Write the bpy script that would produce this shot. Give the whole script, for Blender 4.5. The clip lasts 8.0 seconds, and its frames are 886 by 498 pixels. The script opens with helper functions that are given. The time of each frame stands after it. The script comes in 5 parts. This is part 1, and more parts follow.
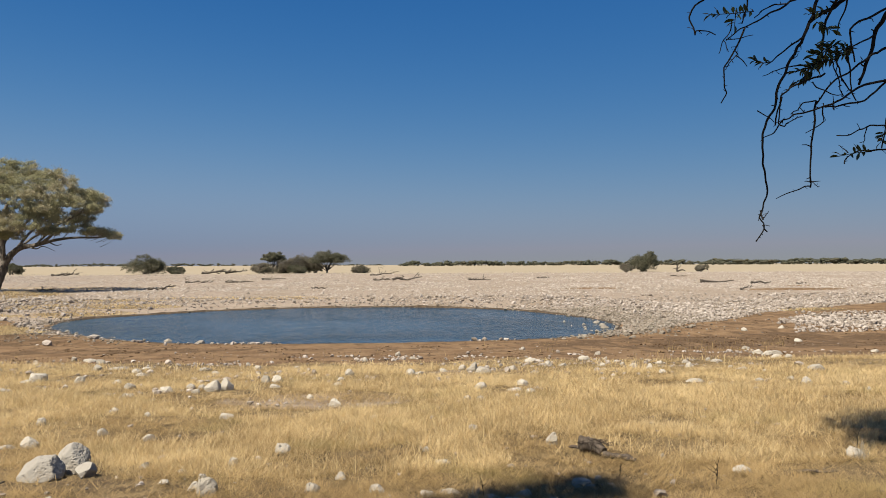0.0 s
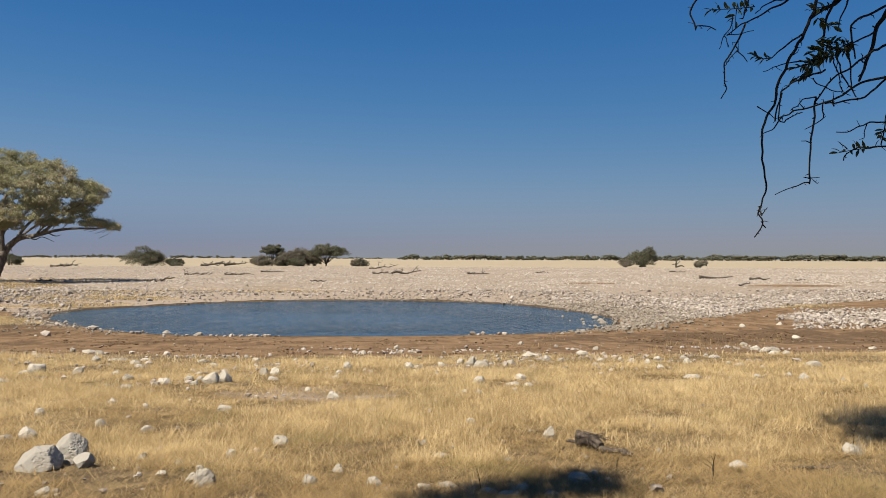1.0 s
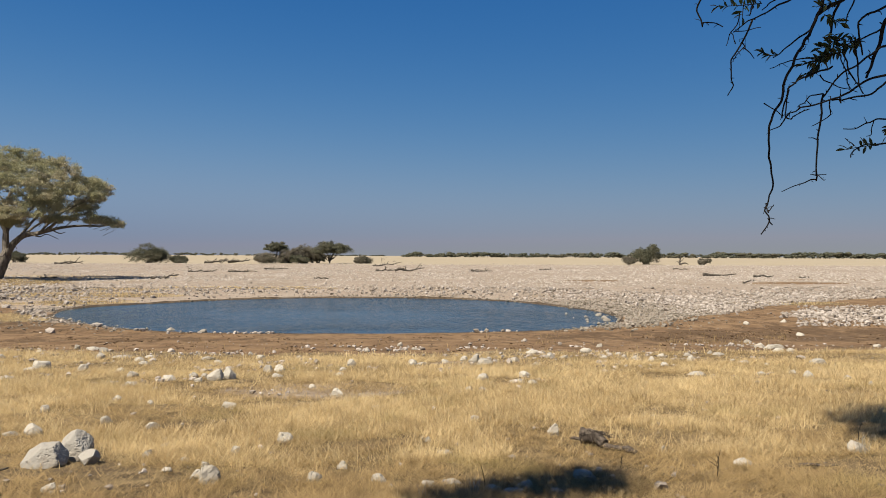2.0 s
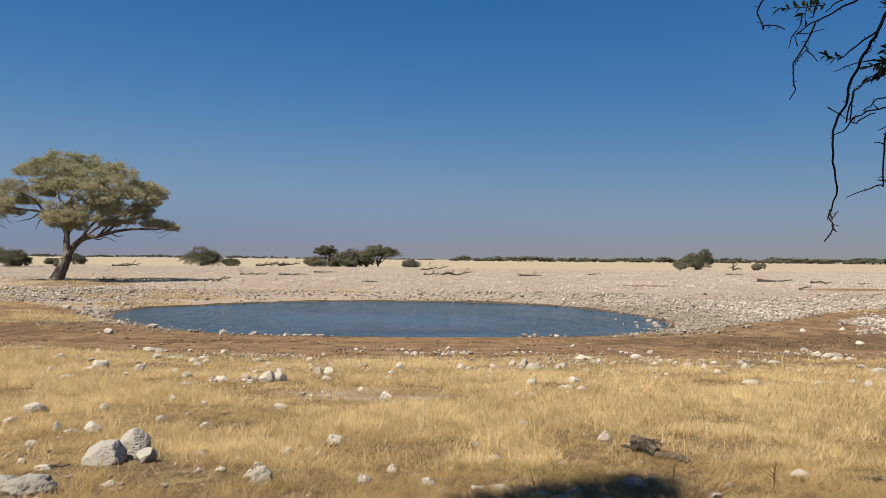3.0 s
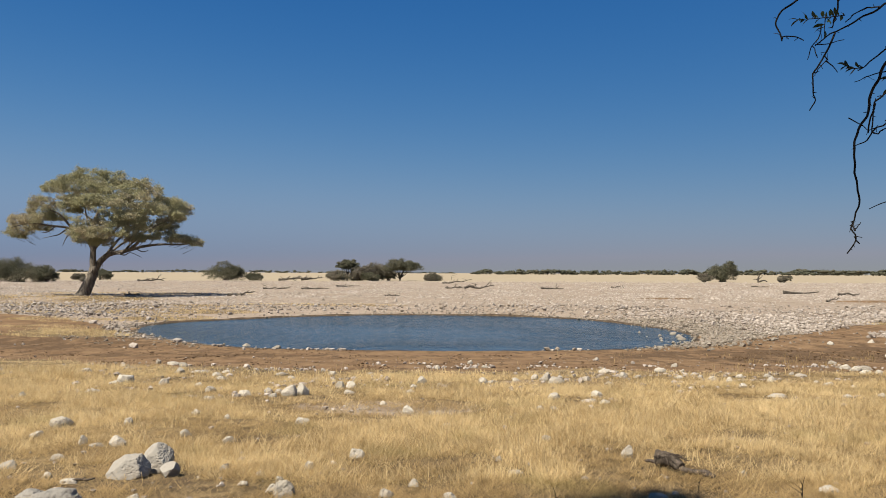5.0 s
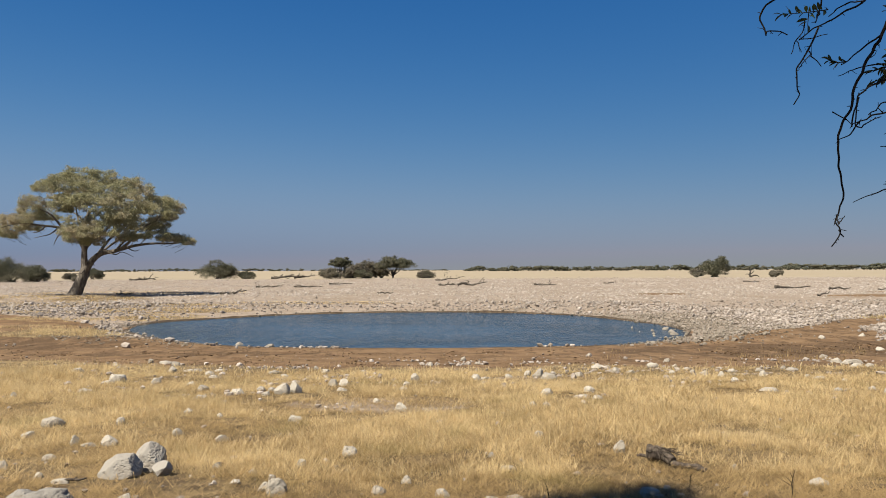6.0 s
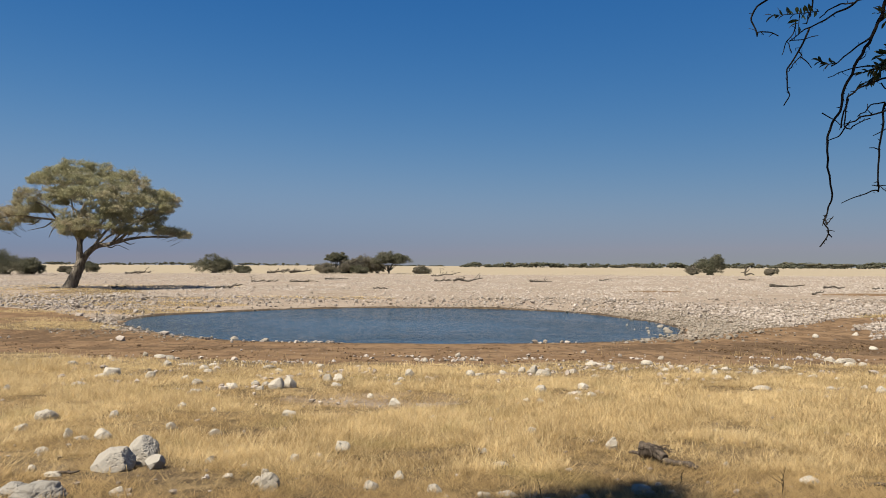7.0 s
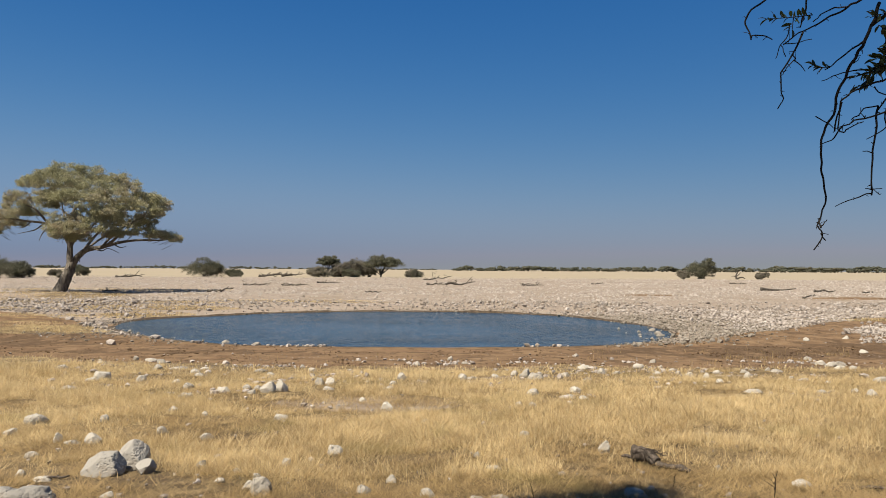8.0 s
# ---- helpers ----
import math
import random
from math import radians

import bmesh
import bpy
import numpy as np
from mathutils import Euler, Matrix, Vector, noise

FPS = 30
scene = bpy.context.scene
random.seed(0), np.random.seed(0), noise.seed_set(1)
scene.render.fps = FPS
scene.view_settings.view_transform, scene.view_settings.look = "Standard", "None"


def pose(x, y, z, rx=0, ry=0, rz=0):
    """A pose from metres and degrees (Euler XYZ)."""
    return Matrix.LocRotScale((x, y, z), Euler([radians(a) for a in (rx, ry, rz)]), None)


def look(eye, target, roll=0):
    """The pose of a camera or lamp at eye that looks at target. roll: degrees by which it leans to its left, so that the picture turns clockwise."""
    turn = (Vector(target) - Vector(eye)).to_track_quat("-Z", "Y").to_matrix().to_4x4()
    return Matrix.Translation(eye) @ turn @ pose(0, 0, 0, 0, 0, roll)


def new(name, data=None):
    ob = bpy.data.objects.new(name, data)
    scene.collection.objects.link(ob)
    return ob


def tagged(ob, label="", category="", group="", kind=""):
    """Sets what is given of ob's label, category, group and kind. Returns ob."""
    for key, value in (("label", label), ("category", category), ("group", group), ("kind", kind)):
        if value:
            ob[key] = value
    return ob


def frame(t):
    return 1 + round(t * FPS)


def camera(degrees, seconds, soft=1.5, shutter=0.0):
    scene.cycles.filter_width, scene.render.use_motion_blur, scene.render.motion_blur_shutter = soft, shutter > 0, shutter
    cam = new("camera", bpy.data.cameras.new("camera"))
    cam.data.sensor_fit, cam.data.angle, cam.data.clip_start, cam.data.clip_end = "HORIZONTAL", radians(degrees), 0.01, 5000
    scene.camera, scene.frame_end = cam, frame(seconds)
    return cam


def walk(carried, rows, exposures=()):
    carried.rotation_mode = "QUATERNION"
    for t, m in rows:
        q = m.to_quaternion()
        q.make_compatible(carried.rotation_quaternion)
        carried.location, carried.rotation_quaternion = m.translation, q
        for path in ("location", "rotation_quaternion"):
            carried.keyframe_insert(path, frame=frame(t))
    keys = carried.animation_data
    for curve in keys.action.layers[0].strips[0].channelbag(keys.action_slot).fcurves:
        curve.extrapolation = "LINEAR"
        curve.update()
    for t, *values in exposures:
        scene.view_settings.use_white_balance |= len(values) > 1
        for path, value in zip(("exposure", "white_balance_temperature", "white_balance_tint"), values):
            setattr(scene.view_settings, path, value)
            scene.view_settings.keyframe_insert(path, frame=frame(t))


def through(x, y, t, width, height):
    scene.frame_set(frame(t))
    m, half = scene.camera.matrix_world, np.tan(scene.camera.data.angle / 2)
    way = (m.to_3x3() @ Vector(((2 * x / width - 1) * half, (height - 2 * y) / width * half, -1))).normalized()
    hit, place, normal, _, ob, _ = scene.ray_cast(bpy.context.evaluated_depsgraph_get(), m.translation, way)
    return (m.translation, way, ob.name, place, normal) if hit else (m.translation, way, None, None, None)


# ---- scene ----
# ================= camera and walk =================
EYE = 1.55
cam = camera(59.1, 8.0, soft=0.8)


def aim(yaw, pitch, roll, x, y, z):
    """A pose near the standing place: turned left by yaw, up by pitch, leaning by roll."""
    a, b = radians(yaw), radians(pitch)
    eye = Vector((x, y, EYE + z))
    return look(eye, eye + Vector((-math.sin(a) * math.cos(b), math.cos(a) * math.cos(b), math.sin(b))), roll)


walk(cam, [
    (0, aim(-5.672, 1.124, -0.246, 0.028, 0.005, -0.006)),
    (0.5, aim(-5.691, 0.910, 0.121, 0.029, 0.004, -0.007)),
    (1, aim(-5.728, 0.680, 0.229, 0.030, 0.004, -0.008)),
    (1.2, aim(-5.705, 0.600, 0.235, 0.030, 0.004, -0.008)),
    (2.3, aim(-5.140, 0.470, 0.222, 0.017, 0.003, -0.009)),
    (2.5, aim(-4.494, 0.481, 0.228, 0.014, 0.003, -0.009)),
    (3, aim(-1.977, 0.752, 0.498, 0.002, -0.000, -0.003)),
    (3.5, aim(0.000, 1.418, 0.510, -0.000, 0.000, 0.000)),
    (4, aim(0.151, 1.726, 0.435, 0.001, -0.001, -0.001)),
    (4.5, aim(-0.015, 1.732, 0.373, 0.004, -0.002, -0.001)),
    (4.7, aim(-0.150, 1.735, 0.330, 0.007, -0.003, -0.001)),
    (5.8, aim(-0.860, 1.670, -0.190, 0.026, -0.007, -0.003)),
    (6, aim(-0.900, 1.519, -0.221, 0.029, -0.008, -0.004)),
    (6.5, aim(-0.949, 1.282, -0.189, 0.043, -0.008, -0.005)),
    (7, aim(-1.180, 1.213, 0.267, 0.044, -0.019, -0.001)),
    (7.5, aim(-1.486, 1.292, 0.339, 0.040, -0.015, -0.001)),
    (8, aim(-1.760, 1.482, 0.296, 0.038, -0.010, -0.003)),
])

# ================= world, sun, exposure =================
SHADE_DIR, SUN_ELEV = (0.78, 0.626), 55.0      # where shadows fall, and the sun's height
scene.view_settings.exposure = 0.93
world = bpy.data.worlds.new("world")
scene.world = world
world.use_nodes = True
wn, wl = world.node_tree.nodes, world.node_tree.links
sky = wn.new("ShaderNodeTexSky")
sky.sky_type, sky.sun_disc = "NISHITA", False
sky.sun_elevation, sky.sun_rotation = radians(SUN_ELEV), math.atan2(SHADE_DIR[0], -SHADE_DIR[1])
sky.altitude, sky.air_density, sky.dust_density, sky.ozone_density = 1100, 0.6, 0.6, 3.0


def sums(op, a, b):
    """One arithmetic node of the sky."""
    m = wn.new("ShaderNodeMath")
    m.operation = op
    for socket, value in zip(m.inputs, (a, b)):
        if isinstance(value, float):
            socket.default_value = value
        else:
            wl.new(value, socket)
    return m.outputs[0]


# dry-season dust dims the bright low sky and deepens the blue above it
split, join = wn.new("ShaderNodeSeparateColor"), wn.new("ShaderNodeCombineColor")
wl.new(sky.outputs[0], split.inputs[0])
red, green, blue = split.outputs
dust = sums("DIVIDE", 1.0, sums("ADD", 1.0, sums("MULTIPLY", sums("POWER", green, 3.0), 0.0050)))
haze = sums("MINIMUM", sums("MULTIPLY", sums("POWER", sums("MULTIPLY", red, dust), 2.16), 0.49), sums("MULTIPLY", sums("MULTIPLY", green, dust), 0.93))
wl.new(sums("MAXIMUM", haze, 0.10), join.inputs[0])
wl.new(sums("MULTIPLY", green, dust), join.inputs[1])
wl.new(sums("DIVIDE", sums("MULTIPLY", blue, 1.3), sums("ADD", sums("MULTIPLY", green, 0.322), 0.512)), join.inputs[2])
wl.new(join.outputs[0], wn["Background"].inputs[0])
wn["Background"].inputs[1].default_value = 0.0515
sun = new("sun", bpy.data.lights.new("sun", "SUN"))
sun.data.energy, sun.data.angle, sun.data.color = 5.0, radians(0.53), (1.0, 0.90, 0.74)
sun.matrix_world = look((-SHADE_DIR[0] * 40, -SHADE_DIR[1] * 40, 40 * math.tan(radians(SUN_ELEV)) * math.hypot(*SHADE_DIR)), (0, 0, 0))


# ================= materials =================
class Nodes:
    """A material's node tree with short calls."""

    def __init__(self, name, rough=0.9, metal=0.0, spec=0.3):
        self.m = bpy.data.materials.new(name)
        self.m.use_nodes = True
        self.t = self.m.node_tree
        self.b = self.t.nodes["Principled BSDF"]
        self.b.inputs["Roughness"].default_value = rough
        self.b.inputs["Metallic"].default_value = metal
        self.b.inputs["Specular IOR Level"].default_value = spec
        self.co = self.t.nodes.new("ShaderNodeTexCoord").outputs["Object"]

    def node(self, kind):
        return self.t.nodes.new(kind)

    def put(self, socket, value):
        if hasattr(value, "is_linked"):
            self.t.links.new(value, socket)
        else:
            socket.default_value = (*value, 1) if isinstance(value, tuple) and len(value) == 3 and socket.type == "RGBA" else value

    def noise(self, scale, detail=4, rough=0.55, co=None):
        n = self.node("ShaderNodeTexNoise")
        self.put(n.inputs["Vector"], co or self.co)
        n.inputs["Scale"].default_value, n.inputs["Detail"].default_value, n.inputs["Roughness"].default_value = scale, detail, rough
        return n.outputs["Fac"]

    def voronoi(self, scale, feature="F1", out="Distance"):
        n = self.node("ShaderNodeTexVoronoi")
        n.feature = feature
        self.put(n.inputs["Vector"], self.co)
        n.inputs["Scale"].default_value = scale
        return n.outputs[out]

    def step(self, value, lo, hi, a=0.0, b=1.0):
        n = self.node("ShaderNodeMapRange")
        n.interpolation_type = "SMOOTHSTEP"
        self.put(n.inputs[0], value)
        for k, v in enumerate((lo, hi, a, b)):
            n.inputs[k + 1].default_value = v
        return n.outputs[0]

    def math(self, op, a, b=0.0):
        n = self.node("ShaderNodeMath")
        n.operation = op
        self.put(n.inputs[0], a)
        self.put(n.inputs[1], b)
        return n.outputs[0]

    def mix(self, fac, a, b, kind="MIX"):
        n = self.node("ShaderNodeMix")
        n.data_type, n.blend_type = "RGBA", kind
        self.put(n.inputs[0], fac)
        self.put(n.inputs[6], a)
        self.put(n.inputs[7], b)
        return n.outputs[2]

    def attr(self, name):
        n = self.node("ShaderNodeAttribute")
        n.attribute_name = name
        return n.outputs

    def island(self):
        return self.node("ShaderNodeNewGeometry").outputs["Random Per Island"]

    def object_random(self):
        return self.node("ShaderNodeObjectInfo").outputs["Random"]

    def done(self, colour, height=None, strength=0.5, distance=0.02):
        self.put(self.b.inputs["Base Color"], colour)
        if height is not None:
            n = self.node("ShaderNodeBump")
            n.inputs["Strength"].default_value, n.inputs["Distance"].default_value = strength, distance
            self.put(n.inputs["Height"], height)
            self.t.links.new(n.outputs[0], self.b.inputs["Normal"])
        return self.m


def ground_material():
    n = Nodes("earth_and_chalk", 0.95, spec=0.15)
    z = n.node("ShaderNodeSeparateColor")
    n.put(z.inputs[0], n.attr("zone")["Color"])
    soil, straw, plain = z.outputs[0], z.outputs[1], z.outputs[2]
    big, mid, fine, grit = n.noise(0.09, 5), n.noise(0.7, 6), n.noise(3.72, 3.72, 0.403), n.noise(38, 5, 0.7)
    chalk = n.mix(n.step(mid, 0.3, 0.7), (0.206, 0.159, 0.119), (0.264, 0.215, 0.171))
    chalk = n.mix(n.math("MULTIPLY", n.step(n.noise(0.155, 3.1, 0.372), 0.52, 0.68), 0.55), chalk, (0.169, 0.124, 0.077))
    chalk = n.mix(n.math("MULTIPLY", n.step(n.voronoi(4.5), 0.2, 0.55), 0.8), n.mix(0.6, chalk, (0.298, 0.268, 0.223)), chalk)
    chalk = n.mix(n.step(n.noise(1.984, 3.1, 0.434), 0.55, 0.7, 0.0, 0.45), chalk, (0.136, 0.105, 0.074))
    brown = n.mix(n.step(mid, 0.32, 0.68), (0.116, 0.072, 0.038), (0.176, 0.115, 0.063))
    brown = n.mix(n.math("MULTIPLY", n.step(n.noise(0.992, 3.72, 0.434), 0.55, 0.66), 0.4), brown, (0.102, 0.056, 0.028))
    mp = n.node("ShaderNodeMapping")
    n.put(mp.inputs[0], n.co)
    mp.inputs["Scale"].default_value = (1.15, 0.38, 1.0)
    dung = n.math("ADD", n.noise(1.4, 6, 0.7, mp.outputs[0]), n.math("MULTIPLY", n.attr("zone")["Alpha"], 0.12))
    brown = n.mix(n.step(dung, 0.50, 0.62, 0.0, 0.88), brown, n.mix(n.step(grit, 0.4, 0.6), (0.046, 0.029, 0.015), (0.105, 0.067, 0.036)))
    brown = n.mix(n.math("MULTIPLY", n.step(fine, 0.56, 0.7), 0.25), brown, (0.285, 0.205, 0.13))
    litter = n.mix(n.step(fine, 0.36, 0.62), (0.062, 0.043, 0.025), (0.205, 0.149, 0.077))
    litter = n.mix(n.math("MULTIPLY", n.step(n.math("ADD", n.noise(0.93, 3.72, 0.403), n.math("MULTIPLY", n.attr("zone")["Alpha"], 0.12)), 0.5, 0.64), 0.85), litter, n.mix(grit, (0.053, 0.037, 0.022), (0.124, 0.09, 0.056)))
    litter = n.mix(n.math("MULTIPLY", n.step(n.noise(0.496, 3.1, 0.372), 0.6, 0.72), 0.7), litter, (0.186, 0.149, 0.105))
    litter = n.mix(n.step(n.noise(24, 6, 0.75), 0.46, 0.60, 0.0, 0.65), litter, (0.045, 0.031, 0.018))
    for turn in (0.5, 1.7, 2.7):                # flattened stalks, pressed into the earth
        st = n.node("ShaderNodeMapping")
        n.put(st.inputs[0], n.co)
        st.inputs["Rotation"].default_value, st.inputs["Scale"].default_value = (0, 0, turn), (75, 6, 1)
        litter = n.mix(n.step(n.noise(1.0, 2, 0.5, st.outputs[0]), 0.6, 0.68, 0.0, 0.6), litter, (0.285, 0.211, 0.099))
    pan = n.mix(n.step(big, 0.3, 0.7), (0.255, 0.214, 0.148), (0.288, 0.246, 0.178))
    edge = n.math("ADD", n.math("MULTIPLY", n.math("SUBTRACT", mid, 0.5), 0.7), n.math("MULTIPLY", n.math("SUBTRACT", fine, 0.5), 0.35))
    col = n.mix(n.step(n.math("ADD", plain, edge), 0.35, 0.65), chalk, pan)
    col = n.mix(n.step(n.math("ADD", soil, edge), 0.38, 0.62), col, brown)
    col = n.mix(n.step(n.math("ADD", straw, edge), 0.38, 0.62), col, litter)
    col = n.mix(n.math("MULTIPLY", n.math("SUBTRACT", grit, 0.5), 0.6), col, (0.9, 0.86, 0.8), "SOFT_LIGHT")
    lumps = n.math("MULTIPLY", n.math("SUBTRACT", 1.0, n.step(n.voronoi(4.5), 0.0, 0.55)), n.math("SUBTRACT", 1.0, n.math("MAXIMUM", soil, n.math("MAXIMUM", straw, plain))))
    relief = n.math("ADD", n.math("MULTIPLY", fine, 0.8), n.math("MULTIPLY", grit, 0.35))
    return n.done(col, n.math("ADD", relief, n.math("MULTIPLY", lumps, 2.0)), 0.8, 0.05)


def stone_material(name, island, dull=(0.192, 0.161, 0.121), bright=(0.434, 0.406, 0.363), relief=0.032):
    n = Nodes(name, 0.93, spec=0.2)
    r = n.island() if island else n.object_random()
    fine, grain = n.noise(5 if not island else 2.5, 6, 0.65), n.noise(40 if not island else 14, 5, 0.7)
    c = n.mix(r, dull, bright)
    c = n.mix(n.math("MULTIPLY", n.step(fine, 0.48, 0.68), 0.55), c, (0.205, 0.177, 0.143))
    c = n.mix(n.math("MULTIPLY", n.step(grain, 0.56, 0.72), 0.5), c, (0.155, 0.136, 0.118))
    if not island:                              # grey lichen and weathering on the larger rocks
        c = n.mix(n.step(n.noise(11, 6, 0.75), 0.56, 0.66, 0.0, 0.45), c, (0.149, 0.136, 0.118))
    pits = n.step(n.voronoi(22 if not island else 9), 0.0, 0.35)
    c = n.mix(n.math("MULTIPLY", n.math("SUBTRACT", 1.0, n.step(pits, 0.0, 0.5)), n.math("MULTIPLY", n.step(fine, 0.5, 0.6), 0.7)), c, (0.105, 0.093, 0.081))
    return n.done(c, n.math("ADD", n.math("ADD", fine, n.math("MULTIPLY", grain, 0.5)), n.math("MULTIPLY", pits, 0.5)), 0.85, relief)


def grass_material(name, dull, bright):
    n = Nodes(name, 0.75, spec=0.25)
    r = n.island()
    c = n.mix(r, dull, bright)
    c = n.mix(n.step(n.noise(0.35, 4), 0.4, 0.62, 0.0, 0.5), c, bright)
    c = n.mix(n.step(n.noise(3.2, 4, 0.65), 0.50, 0.64, 0.0, 0.6), c, dull)   # older, browner clumps
    c = n.mix(n.step(n.noise(0.8, 4), 0.55, 0.7, 0.0, 0.3), c, (0.322, 0.285, 0.118))
    n.b.inputs["Subsurface Weight"].default_value = 0.0
    tr = n.node("ShaderNodeBsdfTranslucent")
    n.put(tr.inputs[0], c)
    mx = n.node("ShaderNodeMixShader")
    mx.inputs[0].default_value = 0.48
    n.done(c)
    out = n.t.nodes["Material Output"]
    n.t.links.new(n.b.outputs[0], mx.inputs[1])
    n.t.links.new(tr.outputs[0], mx.inputs[2])
    n.t.links.new(mx.outputs[0], out.inputs[0])
    return n.m


def leaf_material(name, a, b, c, patch=0.5, through=0.25, gloss=0.8):
    """Leaves between the colours a and b, with patches of c."""
    n = Nodes(name, gloss, spec=0.3)
    col = n.mix(n.island(), a, b)
    col = n.mix(n.step(n.noise(patch, 4), 0.46, 0.64, 0.0, 0.8), col, c)
    tr = n.node("ShaderNodeBsdfTranslucent")
    n.put(tr.inputs[0], col)
    mx = n.node("ShaderNodeMixShader")
    mx.inputs[0].default_value = through
    n.done(col)
    n.t.links.new(n.b.outputs[0], mx.inputs[1])
    n.t.links.new(tr.outputs[0], mx.inputs[2])
    n.t.links.new(mx.outputs[0], n.t.nodes["Material Output"].inputs[0])
    return n.m


def bark_material(name, dark, light, scale=3.0):
    n = Nodes(name, 0.9, spec=0.2)
    mp = n.node("ShaderNodeMapping")
    n.put(mp.inputs[0], n.co)
    mp.inputs["Scale"].default_value = (1, 1, 0.22)
    ridge, grain = n.noise(scale * 2, 6, 0.7, mp.outputs[0]), n.noise(scale * 12, 5, 0.7, mp.outputs[0])
    c = n.mix(n.step(ridge, 0.35, 0.65), dark, light)
    c = n.mix(n.step(grain, 0.5, 0.7, 0.0, 0.5), c, tuple(0.5 * v for v in dark))
    return n.done(c, n.math("ADD", ridge, n.math("MULTIPLY", grain, 0.4)), 0.8, 0.12 / scale)


def water_material():
    n = Nodes("pond_water", 0.14, spec=0.5)
    n.b.inputs["IOR"].default_value = 1.33
    mp = n.node("ShaderNodeMapping")
    n.put(mp.inputs[0], n.co)
    mp.inputs["Scale"].default_value = (1.0, 1.7, 1.0)
    along = n.node("ShaderNodeMapping")
    n.put(along.inputs[0], n.co)
    along.inputs["Scale"].default_value = (0.75, 0.26, 1.0)
    waves = n.math("ADD", n.noise(2.2, 3, 0.5, mp.outputs[0]), n.math("MULTIPLY", n.noise(7.0, 3, 0.5, mp.outputs[0]), 0.35))
    waves = n.math("MULTIPLY", waves, n.step(n.noise(1.6, 4, 0.7, along.outputs[0]), 0.36, 0.64, 0.45, 1.4))
    calm = n.step(n.noise(0.07, 3, 0.5, mp.outputs[0]), 0.35, 0.65, 0.25, 1.0)
    c = n.mix(n.noise(0.15, 3), (0.014, 0.028, 0.036), (0.025, 0.038, 0.042))
    return n.done(c, n.math("MULTIPLY", waves, calm), 1.0, 0.10)


M_GROUND = ground_material()
M_STONE = stone_material("chalk_stone", False, (0.28, 0.255, 0.212), (0.40, 0.372, 0.318))
M_GREY = stone_material("weathered_grey_chalk", False, (0.225, 0.213, 0.19), (0.275, 0.262, 0.235))
M_BOULDER = stone_material("pale_chalk_boulder", False, (0.24, 0.224, 0.195), (0.28, 0.264, 0.234), 0.016)
M_BUFF = stone_material("buff_stone", True, (0.135, 0.112, 0.086), (0.285, 0.255, 0.215))
M_SHORE = stone_material("wet_grey_stone", True, (0.118, 0.1, 0.076), (0.259, 0.232, 0.194))
M_STONES = stone_material("chalk_stones", True, (0.172, 0.143, 0.115), (0.392, 0.352, 0.315))
M_GRASS = grass_material("dry_grass", (0.345, 0.24, 0.105), (0.745, 0.60, 0.345))
M_STRAW = grass_material("fallen_straw", (0.135, 0.088, 0.040), (0.51, 0.375, 0.185))
M_CHAFF = grass_material("chaff", (0.05, 0.033, 0.017), (0.46, 0.345, 0.185))
M_ACACIA = leaf_material("acacia_leaf", (0.24, 0.24, 0.13), (0.33, 0.318, 0.195), (0.365, 0.315, 0.22), 0.3, 0.3)
M_BUSH = leaf_material("bush_leaf", (0.075, 0.078, 0.05), (0.118, 0.118, 0.076), (0.14, 0.13, 0.09), 0.3, 0.22)
M_DRYBUSH = leaf_material("dry_bush_leaf", (0.13, 0.118, 0.088), (0.21, 0.185, 0.145), (0.12, 0.115, 0.075), 0.4, 0.2)
M_FAR = leaf_material("far_leaf", (0.042, 0.047, 0.03), (0.072, 0.074, 0.048), (0.085, 0.078, 0.052), 0.02, 0.2)
M_GREEN = leaf_material("green_leaf", (0.022, 0.035, 0.014), (0.06, 0.08, 0.03), (0.11, 0.13, 0.055), 9.0, 0.25, 0.4)
M_BARK = bark_material("acacia_bark", (0.062, 0.055, 0.045), (0.186, 0.164, 0.14))
# near-black twig bark: the crown's shade on the hanging twigs is put into the colour
M_TWIG = bark_material("twig_bark_shade_dark", (0.007, 0.0055, 0.0045), (0.021, 0.018, 0.015), 30.0)
M_DEAD = bark_material("dead_wood", (0.038, 0.033, 0.027), (0.108, 0.094, 0.079), 4.0)
M_ROOT = bark_material("weathered_root_wood", (0.037, 0.028, 0.022), (0.124, 0.102, 0.081), 14.0)
M_PALE = bark_material("bleached_stalk", (0.22, 0.20, 0.16), (0.36, 0.33, 0.27), 20.0)
M_MUD = bark_material("wet_mud", (0.035, 0.025, 0.016), (0.10, 0.073, 0.047), 1.5)
M_WATER = water_material()
M_CLOD = bark_material("dung_clod", (0.053, 0.032, 0.017), (0.112, 0.071, 0.038), 5.0)


# ================= mesh helpers =================
def part(name, bm, material, parent=None, label=""):
    me = bpy.data.meshes.new(name)
    bm.to_mesh(me)
    bm.free()
    me.materials.append(material)
    ob = new(name, me)
    ob.parent = parent
    return tagged(ob, label)


